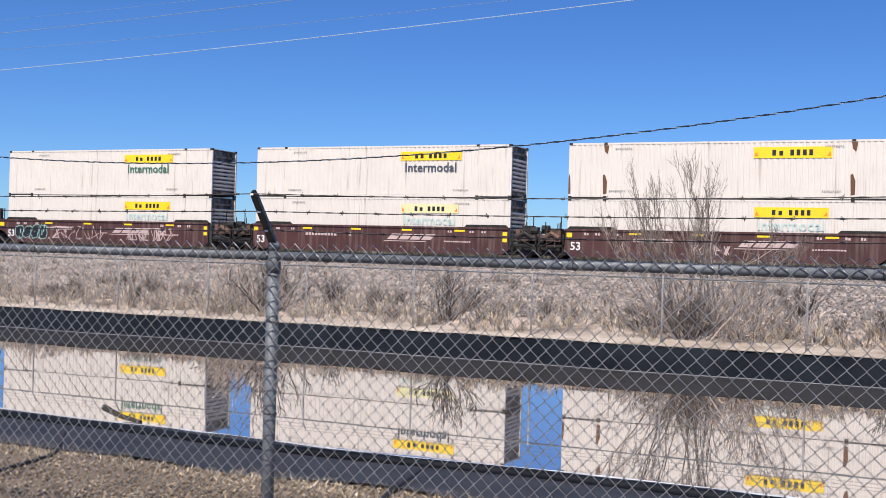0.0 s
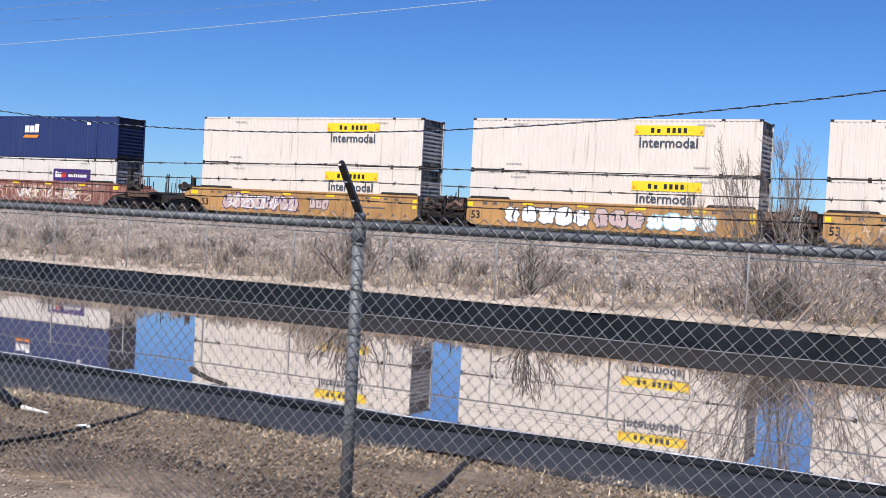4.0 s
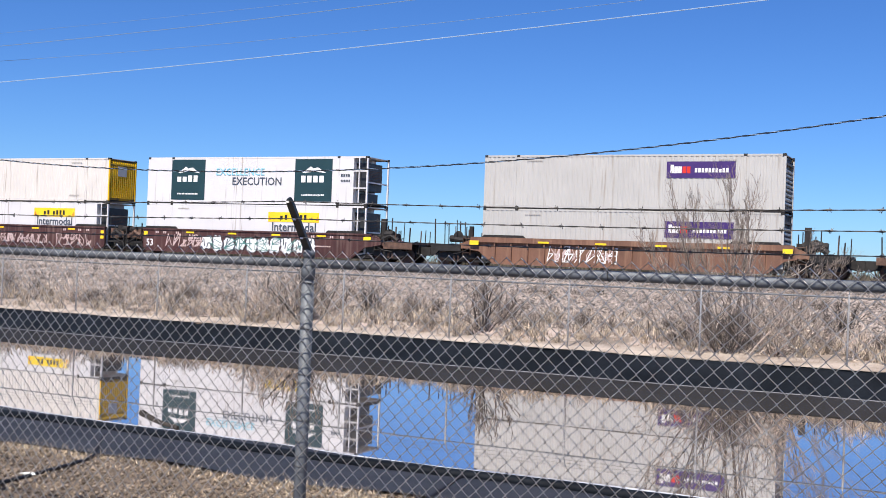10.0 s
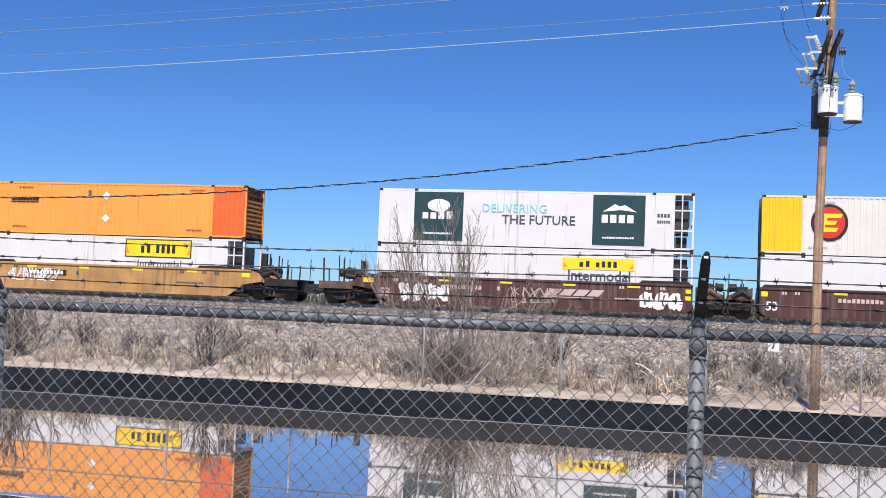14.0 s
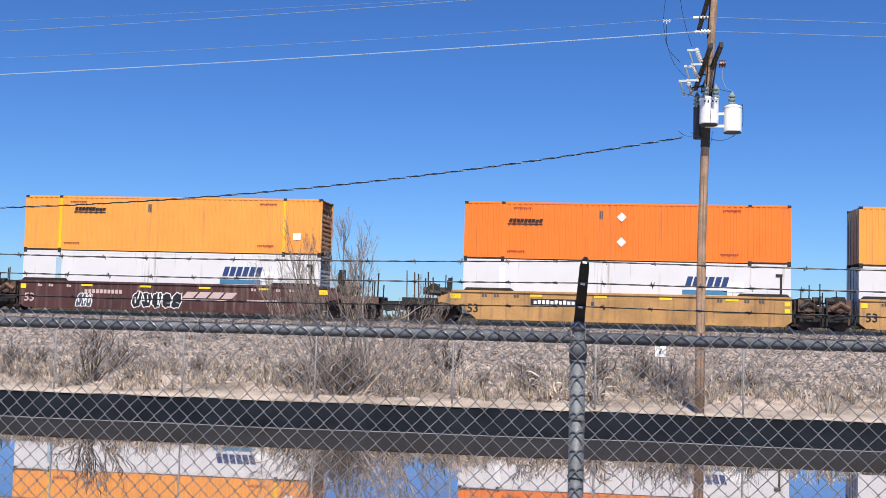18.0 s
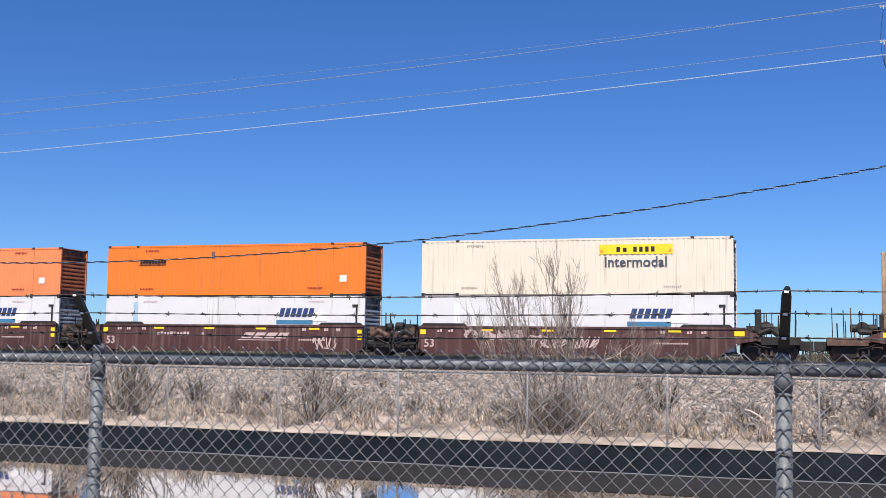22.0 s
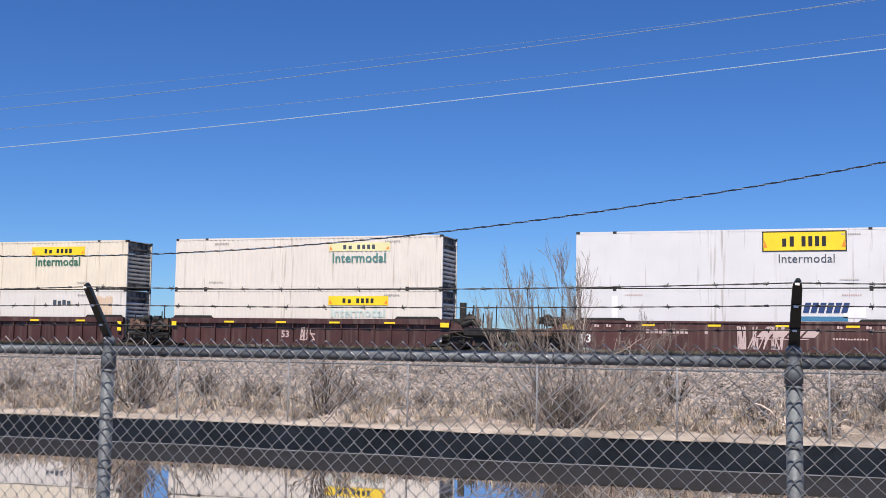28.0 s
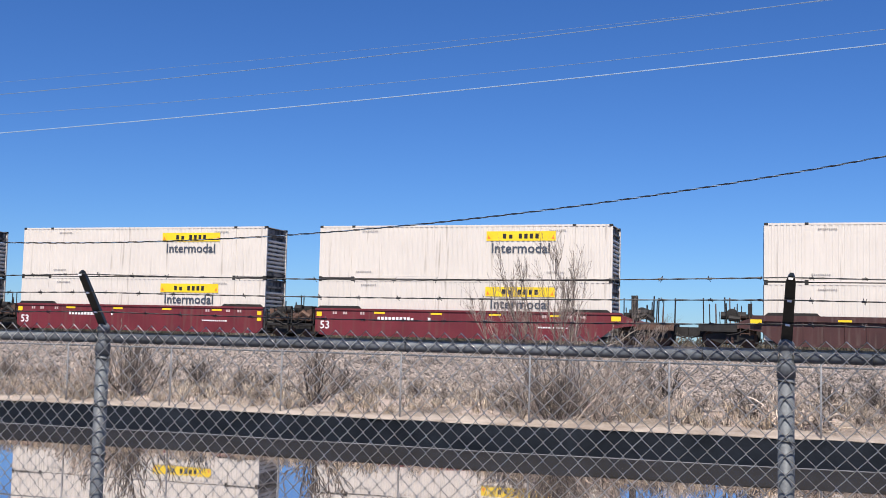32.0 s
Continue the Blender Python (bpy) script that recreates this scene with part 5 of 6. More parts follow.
# ---- track ----
BALLAST = material("crushed_stone_ballast", (0.12, 0.105, 0.1), 0.95, 0, 0.5, 1.5, 11, 1.0, second=(0.2, 0.18, 0.165), bump_dist=0.08)
strip("ballast_bed", 53.2, 64.0, 0.03, BALLAST, "grey crushed stone ballast bed", -120, 60, 2.0, 0.5, 4)
track = tagged(empty("railway_track"), "steel rails on weathered wooden ties", "track", kind="structure")
for side in (-1, 1):
    y = TRACK_Y + side * 0.755
    o = [(-0.07, -0.16), (0.07, -0.16), (0.07, -0.14), (0.012, -0.12), (0.012, -0.04), (0.036, -0.03), (0.036, 0), (-0.036, 0), (-0.036, -0.03), (-0.012, -0.04), (-0.012, -0.12), (-0.07, -0.14)]
    m = Mesh()
    m.v = [(x, y + a, RAIL_Z + b) for x in (-800, 700) for a, b in o]
    kq = len(o)
    m.f = [(i, (i + 1) % kq, kq + (i + 1) % kq, kq + i) for i in range(kq)]
    part("rail", m, RAILSTEEL, track)
tie_data = Mesh().box(-0.115, 0.115, -1.3, 1.3, -0.18, 0).data("tie", TIE)
for i in range(170):
    t = part("tie", tie_data, TIE, track)
    t.location = (-75 + i * 0.56, TRACK_Y + random.uniform(-0.03, 0.03), RAIL_Z - 0.16)


SLOPE = material("stony_slope_earth", (0.2, 0.16, 0.13), 0.95, 0, 0.5, 0.8, 7, 1.0, second=(0.52, 0.43, 0.35), bump_dist=0.06)
strip("stony_slope", 29.5, 53.6, 0.03, SLOPE, "stony grey-brown slope below the railway", -100, 50, 1.0, 0.3, 8)


# ---- dead weeds, straw, stones ----
def blades(name, spots, heights, lean, width, mat, label, category, curl=0.3, dome=False, flat=1.0):
    """Many thin dry stems in one mesh: each a bent sliver of two pieces."""
    rng = np.random.default_rng(len(spots) + int(width * 1e5))
    P = np.asarray(spots, float)
    n = len(P)
    h = np.asarray(heights) * rng.uniform(0.6, 1.2, n)
    az, ln = rng.uniform(0, math.tau, n), (rng.uniform(0.1, lean, n) if dome else np.abs(rng.normal(0, lean, n)))
    d = np.stack([np.cos(az) * np.sin(ln), np.sin(az) * np.sin(ln), np.cos(ln) * flat], 1)
    fa = rng.uniform(0, math.tau, n)
    side = np.stack([np.cos(fa), np.sin(fa), np.zeros(n)], 1) * width * rng.uniform(0.6, 1.5, n)[:, None]
    mid = P + d * (h * 0.55)[:, None]
    bend = rng.normal(0, curl, (n, 3)) * h[:, None] * 0.4
    tip = P + d * h[:, None] + bend
    v = np.concatenate([P - side, P + side, mid - side * 0.8, mid + side * 0.8, tip], 1).reshape(-1, 3)
    base = np.arange(n) * 5
    q = np.stack([base, base + 1, base + 3, base + 2], 1)
    t = np.stack([base + 2, base + 3, base + 4], 1)
    me = bpy.data.meshes.new(name)
    me.vertices.add(len(v))
    me.vertices.foreach_set("co", v.ravel())
    loops = np.concatenate([q.ravel(), t.ravel()])
    me.loops.add(len(loops))
    me.loops.foreach_set("vertex_index", loops)
    me.polygons.add(2 * n)
    me.polygons.foreach_set("loop_start", np.concatenate([np.arange(n) * 4, 4 * n + np.arange(n) * 3]))
    me.update(calc_edges=True)
    me.materials.append(mat)
    ob = new(name, me)
    return tagged(ob, label, category, kind="stuff")


def spread(n, x0, x1, y0, y1, seed, clump=0.0, power=1.0):
    """Spots on the ground, gathered in clumps."""
    rng = np.random.default_rng(seed)
    if clump:
        c = max(1, n // 26)
        cx, cy = rng.uniform(x0, x1, c), y0 + (y1 - y0) * rng.uniform(0, 1, c) ** power
        i = rng.integers(0, c, n)
        x, y = cx[i] + rng.normal(0, clump, n), np.clip(cy[i] + rng.normal(0, clump, n), y0, y1)
    else:
        x, y = rng.uniform(x0, x1, n), y0 + (y1 - y0) * rng.uniform(0, 1, n) ** power
    z = np.interp(y, [p[0] for p in PROFILE], [p[1] for p in PROFILE]) - 0.02
    return np.stack([x, y, z], 1), rng


def tussocks(n_clumps, per, x0, x1, y0, y1, seed, size, height, lean, width, mat, label, category, power=1.0, name="dead_weeds", dome=False):
    """Clumps of stems that spring from one root and fan out in all directions."""
    c, rng = spread(n_clumps, x0, x1, y0, y1, seed, 0, power)
    k = rng.uniform(0.55, 1.35, n_clumps) * (1 + 0.5 * np.sin(c[:, 0] * 0.9 + seed) * np.sin(c[:, 0] * 0.31))
    if y0 < 30:
        k *= np.clip(0.4 + (c[:, 1] - 29.3) * 0.3, 0.4, 1.0)
    i = np.repeat(np.arange(n_clumps), per)
    p = c[i] + np.concatenate([rng.normal(0, size, (len(i), 2)), np.zeros((len(i), 1))], 1)
    return blades(name, p, height * k[i], lean, width, mat, label, category, curl=1.1, dome=dome)


MAT = stalks("matted_dead_grass", (0.12, 0.094, 0.074), (0.82, 0.69, 0.56))
LOW, PALE = "tangled grey dead weeds along the far bank", "bleached dry grass at the pond's far edge"
tussocks(620, 40, -48, 16, 29.4, 38, 11, 0.2, 0.26, 1.4, 0.013, MAT, LOW, "weeds", 1.0, dome=True)
tussocks(420, 20, -48, 16, 28.95, 31, 14, 0.12, 0.22, 0.9, 0.01, PALEWEED, PALE, "grass", 1.5, "dry_grass")
tussocks(200, 24, -60, 18, 36, 46, 16, 0.12, 0.28, 1.3, 0.012, WEED, "low dead weeds on the slope below the railway", "weeds", 1.6, dome=True)
tussocks(280, 30, -60, 18, 31, 48, 17, 0.16, 0.32, 1.25, 0.012, DARKWEED, "low dark weeds on the slope below the railway", "weeds", 1.6, dome=True)


def sticks(name, P, r0, r1, mat):
    """Many thin three-sided rods in one mesh; P holds n lines of k points, r0 and r1 their radii at foot and tip."""
    n, k, _ = P.shape
    d = np.gradient(P, axis=1)
    d /= np.linalg.norm(d, axis=2, keepdims=True) + 1e-9
    u = np.cross(d, np.array([0.31, 0.87, 0.38]))
    u /= np.linalg.norm(u, axis=2, keepdims=True) + 1e-9
    w = np.cross(d, u)
    f = np.linspace(0, 1, k)[None, :]
    rad = (r0[:, None] * (1 - f) + r1[:, None] * f)[:, :, None]
    ring = [P + (u * math.cos(a) + w * math.sin(a)) * rad for a in (0, math.tau / 3, 2 * math.tau / 3)]
    v = np.stack(ring, 2).reshape(-1, 3)
    base = (np.arange(n)[:, None] * k + np.arange(k - 1)[None, :]).ravel() * 3
    q = np.concatenate([np.stack([base + a, base + (a + 1) % 3, base + 3 + (a + 1) % 3, base + 3 + a], 1) for a in range(3)])
    me = bpy.data.meshes.new(name)
    me.vertices.add(len(v))
    me.vertices.foreach_set("co", v.ravel())
    me.loops.add(q.size)
    me.loops.foreach_set("vertex_index", q.ravel())
    me.polygons.add(len(q))
    me.polygons.foreach_set("loop_start", np.arange(len(q)) * 4)
    me.update(calc_edges=True)
    me.materials.append(mat)
    return me


def stems(rng, start, way, length, bend, wobble, k=5):
    """Curved lines from their starts along their ways, bending by bend (upwards if positive) and wandering a little."""
    n = len(start)
    f = np.linspace(0, 1, k)[None, :, None]
    P = start[:, None] + way[:, None] * (length[:, None, None] * f)
    P[:, :, 2] += (bend * length)[:, None] * f[0, :, 0] ** 2
    return P + np.cumsum(rng.normal(0, 1, (n, k, 3)), 1) * (wobble * length)[:, None, None] * (f > 0)


def offshoots(rng, P, per, low, spread_by, rise, shorter):
    """Starts, ways and lengths of side shoots along the lines P."""
    n, k, _ = P.shape
    i = np.repeat(np.arange(n), per)
    t = rng.uniform(low, 0.97, len(i)) * (k - 1)
    a = np.minimum(t.astype(int), k - 2)
    g = (t - a)[:, None]
    start = P[i, a] * (1 - g) + P[i, a + 1] * g
    along = P[i, a + 1] - P[i, a]
    along /= np.linalg.norm(along, axis=1, keepdims=True) + 1e-9
    way = along + rng.normal(0, spread_by, (len(i), 3)) + np.array([0, 0, rise])
    way /= np.linalg.norm(way, axis=1, keepdims=True)
    whole = np.linalg.norm(P[i, -1] - P[i, 0], axis=1)
    return start, way, whole * shorter * rng.uniform(0.5, 1.3, len(i)) * (1.15 - 0.6 * t / (k - 1))


def fan(rng, n, foot, lean0, lean1):
    az, ln = rng.uniform(0, math.tau, n), rng.uniform(lean0, lean1, n)
    way = np.stack([np.cos(az) * np.sin(ln), np.sin(az) * np.sin(ln), np.cos(ln)], 1)
    return np.concatenate([rng.normal(0, foot, (n, 2)), np.full((n, 1), -0.04)], 1) + way * 0.02, way


def bush_lines(seed, form):
    """The stems of a dead bush and their radii. twiggy: dark branching shrub; mound: rounded tangle of fine stems; sheaf: leaning pale stalks; tumble: drooping tussock."""
    rng = np.random.default_rng(seed)
    n, foot, lean, bend, size, r = {"twiggy": (18, 0.14, 1.0, 0.12, 1.0, 0.015), "brush": (40, 0.2, 0.95, 0.12, 1.0, 0.0095), "thicket": (22, 0.2, 1.15, 0.16, 0.9, 0.0065), "mound": (34, 0.16, 1.45, -0.12, 0.62, 0.014),
                                    "sheaf": (26, 0.16, 0.7, -0.05, 0.7, 0.021), "tumble": (46, 0.12, 1.15, -0.42, 0.85, 0.016)}[form]
    start, way = fan(rng, n, foot, 0.05, lean)
    A = stems(rng, start, way, size * rng.uniform(0.55, 1.15, n), np.full(n, bend), 0.035)
    per1, per2, spr = {"twiggy": (4, 2, 0.5), "brush": (4, 2, 0.4), "thicket": (4, 2, 0.6), "mound": (3, 1, 0.75), "sheaf": (1, 1, 0.35), "tumble": (1, 1, 0.3)}[form]
    B = stems(rng, *offshoots(rng, A, per1, 0.2, spr, 0.15, 0.5), np.full(n * per1, bend), 0.05)
    C = stems(rng, *offshoots(rng, B, per2, 0.2, spr, 0.15, 0.55), np.full(n * per1 * per2, bend), 0.07)
    P = np.concatenate([A, B, C])
    r0 = np.concatenate([np.full(len(q), r * g) for q, g in ((A, 1.0), (B, 0.75), (C, 0.6))]) * rng.uniform(0.7, 1.35, len(P))
    return P, r0


def bush_mesh(seed, form, mat):
    P, r0 = bush_lines(seed, form)
    return sticks("dead_bush", P, r0, r0 * 0.55, mat)


THICKET = stalks("pale_thicket_stems", (0.13, 0.105, 0.09), (0.66, 0.56, 0.48))
GREYSTEM = stalks("grey_brush_stems", (0.025, 0.02, 0.017), (0.42, 0.35, 0.3), by_plant=(0.3, 1.0))
TANGLE = stalks("weathered_tangle_stems", (0.06, 0.048, 0.04), (0.78, 0.655, 0.55), by_plant=(0.55, 1.5))
SHEAF = stalks("bleached_sheaf_stalks", (0.12, 0.092, 0.068), (0.86, 0.73, 0.57))
BUSHES = {"twiggy": ([bush_mesh(40 + i, "twiggy", GREYSTEM) for i in range(5)], "dark leafless twiggy bush on the far bank"),
          "brush": ([bush_mesh(80 + i, "brush", TANGLE) for i in range(3)], "dense grey leafless brush on the far bank"),
          "thicket": ([bush_mesh(120 + i, "thicket", THICKET) for i in range(2)], "open pale grey leafless thicket at the tree's foot"),
          "mound": ([bush_mesh(50 + i, "mound", TANGLE) for i in range(5)], "rounded grey-tan dead weed on the far bank"),
          "tumble": ([bush_mesh(70 + i, "tumble", TANGLE) for i in range(4)], "drooping dry tussock on the far bank")}


def plant(form, x, y, size, r):
    """One dead bush of the given form on the bank."""
    meshes, label = BUSHES[form]
    ob = new("dead_bush", r.choice(meshes))
    ob.matrix_basis = Matrix.LocRotScale((x, y, ground_z(y)), Euler((0, 0, r.uniform(0, math.tau))), (size * r.uniform(0.9, 1.2), size * r.uniform(0.9, 1.2), size))
    return tagged(ob, label, "bush", "dead bushes along the far bank")


r_bush = random.Random(77)
for form, count, y0, y1, s0, s1 in (("twiggy", 48, 30.2, 35.5, 0.55, 1.1), ("brush", 26, 30.2, 34.5, 0.55, 1.05), ("mound", 150, 29.7, 37.5, 0.5, 1.1), ("tumble", 64, 29.8, 34.5, 0.5, 0.95)):
    for i in range(count):
        x = -47 + 62 * (i + r_bush.uniform(0.05, 0.95)) / count
        lush = 0.75 + 0.5 * math.sin(x * 0.55 + 1.0) * math.sin(x * 0.23)
        plant(form, x, r_bush.uniform(y0, y1), r_bush.uniform(s0, s1) * lush, r_bush)
lines, radii = [], []
for i in range(190):
    P, r0 = bush_lines(200 + i % 9, "sheaf")
    x, y, size, turn = -47 + 62 * (i + r_bush.random()) / 190, r_bush.uniform(29.2, 33.5), r_bush.uniform(0.35, 0.8), r_bush.uniform(0, math.tau)
    c, q = math.cos(turn), math.sin(turn)
    lines.append(np.stack([P[..., 0] * c - P[..., 1] * q, P[..., 0] * q + P[..., 1] * c, P[..., 2]], -1) * size + np.array([x, y, ground_z(y)]))
    radii.append(r0 * size)
radii = np.concatenate(radii)
tagged(new("dead_stalks", sticks("dead_stalks", np.concatenate(lines), radii, radii * 0.55, SHEAF)), "bleached leaning dead stalks along the far bank", "weeds", kind="stuff")
for form, x, y, size in (("twiggy", -6.1, 29.6, 0.95), ("mound", -4.9, 29.8, 1.2), ("thicket", -6.0, 30.3, 2.3), ("thicket", -5.0, 30.5, 2.0), ("thicket", -7.2, 30.4, 1.5), ("tumble", 0.3, 29.9, 1.45), ("tumble", -0.4, 30.3, 1.3), ("twiggy", -19.6, 30.6, 1.6), ("mound", -20.3, 30.9, 1.7), ("twiggy", -13.5, 30.8, 1.4)):
    plant(form, x, y, size, r_bush)
pts, rng = spread(95000, -16, 5, 4.7, 9.15, 16, 0.0)
edge_pts, rng = spread(16000, -16, 5, 7.7, 8.75, 18, 0.09)
blades("edge_straw", edge_pts + np.array([0, 0, 0.03]), np.full(len(edge_pts), 0.1), 1.45, 0.0045, LITTER, "pale straw heaped along the liner's edge", "straw", dome=True, flat=0.5)
blades("straw_litter", pts, np.full(len(pts), 0.12), 1.55, 0.0042, LITTER, "flattened dry straw on the ground behind the fence", "straw", dome=True, flat=0.22)


def stones(name, n, x0, x1, y0, y1, r0, r1, seed, label, mat=GRAVELMAT):
    rng = np.random.default_rng(seed)
    x, y = rng.uniform(x0, x1, n), y0 + (y1 - y0) * rng.uniform(0, 1, n)
    z = np.interp(y, [p[0] for p in PROFILE], [p[1] for p in PROFILE]) + (0.035 if r1 > 0.03 else 0.024)
    r = rng.uniform(r0, r1, n)
    octa = np.array([(1, 0, 0), (0, 1, 0), (-1, 0, 0), (0, -1, 0), (0, 0, 0.7), (0, 0, -0.7)], float)
    v = (octa[None] * rng.uniform(0.6, 1.3, (n, 6, 3)) * r[:, None, None] + np.stack([x, y, z], 1)[:, None]).reshape(-1, 3)
    tri = np.array([(0, 1, 4), (1, 2, 4), (2, 3, 4), (3, 0, 4), (1, 0, 5), (2, 1, 5), (3, 2, 5), (0, 3, 5)])
    f = (tri[None] + (np.arange(n) * 6)[:, None, None]).reshape(-1, 3)
    me = bpy.data.meshes.new(name)
    me.vertices.add(len(v))
    me.vertices.foreach_set("co", v.ravel())
    me.loops.add(f.size)
    me.loops.foreach_set("vertex_index", f.ravel())
    me.polygons.add(len(f))
    me.polygons.foreach_set("loop_start", np.arange(len(f)) * 3)
    me.update(calc_edges=True)
    me.materials.append(mat)
    return tagged(new(name, me), label, "soil" if "soil" in name else "gravel", kind="stuff")


stones("ballast_stones", 120000, -70, 20, 32.5, 57.2, 0.025, 0.075, 21, "loose grey ballast stones on the railway slope")
stones("slope_stones", 3500, -60, 18, 33, 52, 0.05, 0.11, 27, "larger pale and dark stones on the railway slope")
stones("gravel", 14000, -12, 3, 3.2, 5.4, 0.004, 0.014, 22, "fine pinkish gravel along the fence foot", PINKGRAVEL)

stones("soil_clods", 60000, -15, 4, 4.7, 9.0, 0.003, 0.010, 23, "crumbled brown soil behind the fence", CLODS)
stones("soil_lumps", 9000, -15, 4, 4.9, 8.7, 0.012, 0.028, 24, "larger lumps of brown soil behind the fence", LUMPS)


# far low scrub beyond the railway
rng = np.random.default_rng(91)
n_far = 9000
fx = rng.uniform(-110, 40, n_far)
far_way = np.stack([rng.normal(0, 0.35, n_far), rng.normal(0, 0.35, n_far), np.ones(n_far)], 1)
far_tall = (1.6 + 0.5 * np.sin(fx * 0.31) * np.sin(fx * 0.13 + 1) + 0.25 * np.sin(fx * 1.7)) * rng.uniform(0.5, 1.1, n_far)
far_lines = stems(rng, np.stack([fx, rng.uniform(84, 90, n_far), np.full(n_far, 0.4)], 1), far_way, far_tall, np.full(n_far, 0.0), 0.06, 4)
FARBRUSH = stalks("far_dark_brush", (0.05, 0.045, 0.03), (0.2, 0.17, 0.12))
tagged(new("far_scrub", sticks("far_scrub", far_lines, np.full(n_far, 0.07), np.full(n_far, 0.03), FARBRUSH)), "low dark scrub in the distance beyond the railway", "scrub", kind="stuff")


# ---- bare trees ----
def bare_tree(x, y, height, count, lean, seed, label, thick):
    """Many stems from one foot that bend upwards and end in brooms of fine upright twigs."""
    rng = np.random.default_rng(seed)
    side = np.linspace(-lean, lean, count) + rng.normal(0, 0.06, count)
    way = np.stack([np.sin(side), rng.normal(0, 0.2, count), np.cos(side)], 1)
    start = np.concatenate([rng.normal(0, 0.13, (count, 2)), np.full((count, 1), -0.05)], 1)
    A = stems(rng, start, way, height * rng.uniform(0.72, 0.9, count), np.full(count, 0.1), 0.02, 7)
    B = stems(rng, *offshoots(rng, A, 8, 0.4, 0.36, 0.3, 0.3), np.full(count * 8, 0.2), 0.03, 6)
    C = stems(rng, *offshoots(rng, B, 6, 0.2, 0.36, 0.3, 0.5), np.full(count * 48, 0.2), 0.04)
    D = stems(rng, *offshoots(rng, C, 3, 0.25, 0.4, 0.25, 0.55), np.full(count * 144, 0.1), 0.05, 4)
    root = tagged(empty("bare_tree", Matrix.Translation((x, y, ground_z(y)))), label, "tree")
    ra = np.full(len(A), thick) * rng.uniform(0.75, 1.2, len(A))
    part("trunk", sticks("trunk", A, ra, ra * 0.3, BARK), BARK, root)
    for name, lines, r in (("limb", B, thick * 0.4), ("twig", C, thick * 0.24)):
        rr = np.full(len(lines), r) * rng.uniform(0.7, 1.3, len(lines))
        tagged(part(name, sticks(name, lines, rr, rr * 0.5, TWIG), TWIG, root), kind="stuff")
    rr = np.full(len(D), thick * 0.14)
    tagged(part("crown", sticks("crown", D, rr, rr * 0.6, TWIG), TWIG, root), kind="stuff")
    return root


bare_tree(-6.25, 29.7, 4.3, 12, 0.46, 5, "bare grey many-stemmed tree on the far bank", 0.024).rotation_euler = (0, -0.16, 0)
bare_tree(-4.7, 30.1, 3.1, 6, 0.5, 8, "thin bare sapling beside the many-stemmed tree", 0.016).rotation_euler = (0, 0.3, 0)

# ---- utility pole and overhead lines ----
PX, PY = 2.92, 28.5
PB = -0.6
pole = tagged(empty("utility_pole", Matrix.Translation((PX, PY, PB))), "weathered wooden utility pole with three grey transformers", "utility pole")
BUSHING = material("grey_green_porcelain", (0.22, 0.27, 0.26), 0.3, 0, 0.15, 8, 60, 0)
m = Mesh().tube([(0, 0, -0.3), (0.0, 0, 2), (0.0, 0, 4), (0.05, 0, 6.4), (0.12, 0, 8.2), (0.215, 0, 10.0), (0.27, 0, 11.0)], 0.12, 14, 0.085)
part("shaft", m, POLEWOOD, pole, smooth=True)
part("tarred_band", Mesh().tube([(0.055, 0, 6.55), (0.072, 0, 7.05)], 0.112, 14, 0.11), DARKWOOD, pole, "black tarred band")


def can(cx, cy, z0, z1, r, bushings, dark=False, lugs=False):
    """A transformer tank with its lid, ribbed bushings and the brackets that hold it to the pole."""
    mat = PAINT["unit"] if dark else TANK
    h = z1 - z0
    t = part("transformer", Mesh().lathe([(r * 0.93, 0), (r, 0.025), (r, h - 0.07)], cx, cy, z0 - PB, 32), mat, pole, "grey steel transformer tank" if not dark else "dark transformer tank")
    part("lid", Mesh().lathe([(r * 1.05, h - 0.075), (r * 1.05, h - 0.045), (r * 0.6, h), (r * 0.1, h + 0.012)], cx, cy, z0 - PB, 32), mat, t)
    part("base_rim", Mesh().lathe([(r * 0.9, -0.02), (r * 0.97, -0.02), (r * 0.97, 0.006)], cx, cy, z0 - PB, 32), DARKSTEEL, t, "dark base rim")
    for bx, by in bushings:
        bu = part("bushing", Mesh().lathe([(0.06, -0.02), (0.06, 0.3), (0.035, 0.34), (0.03, 0.38)], cx + bx, cy + by, z1 - PB - 0.04, 12), BUSHING, t)
        for i in range(3):
            part("shed", Mesh().lathe([(0.06, 0.05 + i * 0.09), (0.092, 0.065 + i * 0.09), (0.092, 0.09 + i * 0.09), (0.06, 0.115 + i * 0.09)], cx + bx, cy + by, z1 - PB - 0.04, 14), BUSHING, bu)
    if lugs:
        for ang in (-2.1, -1.75, -1.3, -0.9):
            part("lid_bolt", Mesh().tube([(cx + math.cos(ang) * r * 1.0, cy + math.sin(ang) * r * 1.0, z1 - PB - 0.13), (cx + math.cos(ang) * r * 1.12, cy + math.sin(ang) * r * 1.12, z1 - PB - 0.14)], 0.02, 6), DARKSTEEL, t)
    for z in (z0 + 0.12, z1 - 0.25):
        part("bracket", Mesh().box(min(cx, 0.1) - 0.06, max(cx, 0.1), cy - 0.03, cy + 0.03, z - PB, z - PB + 0.06), TANK, t)
    return t


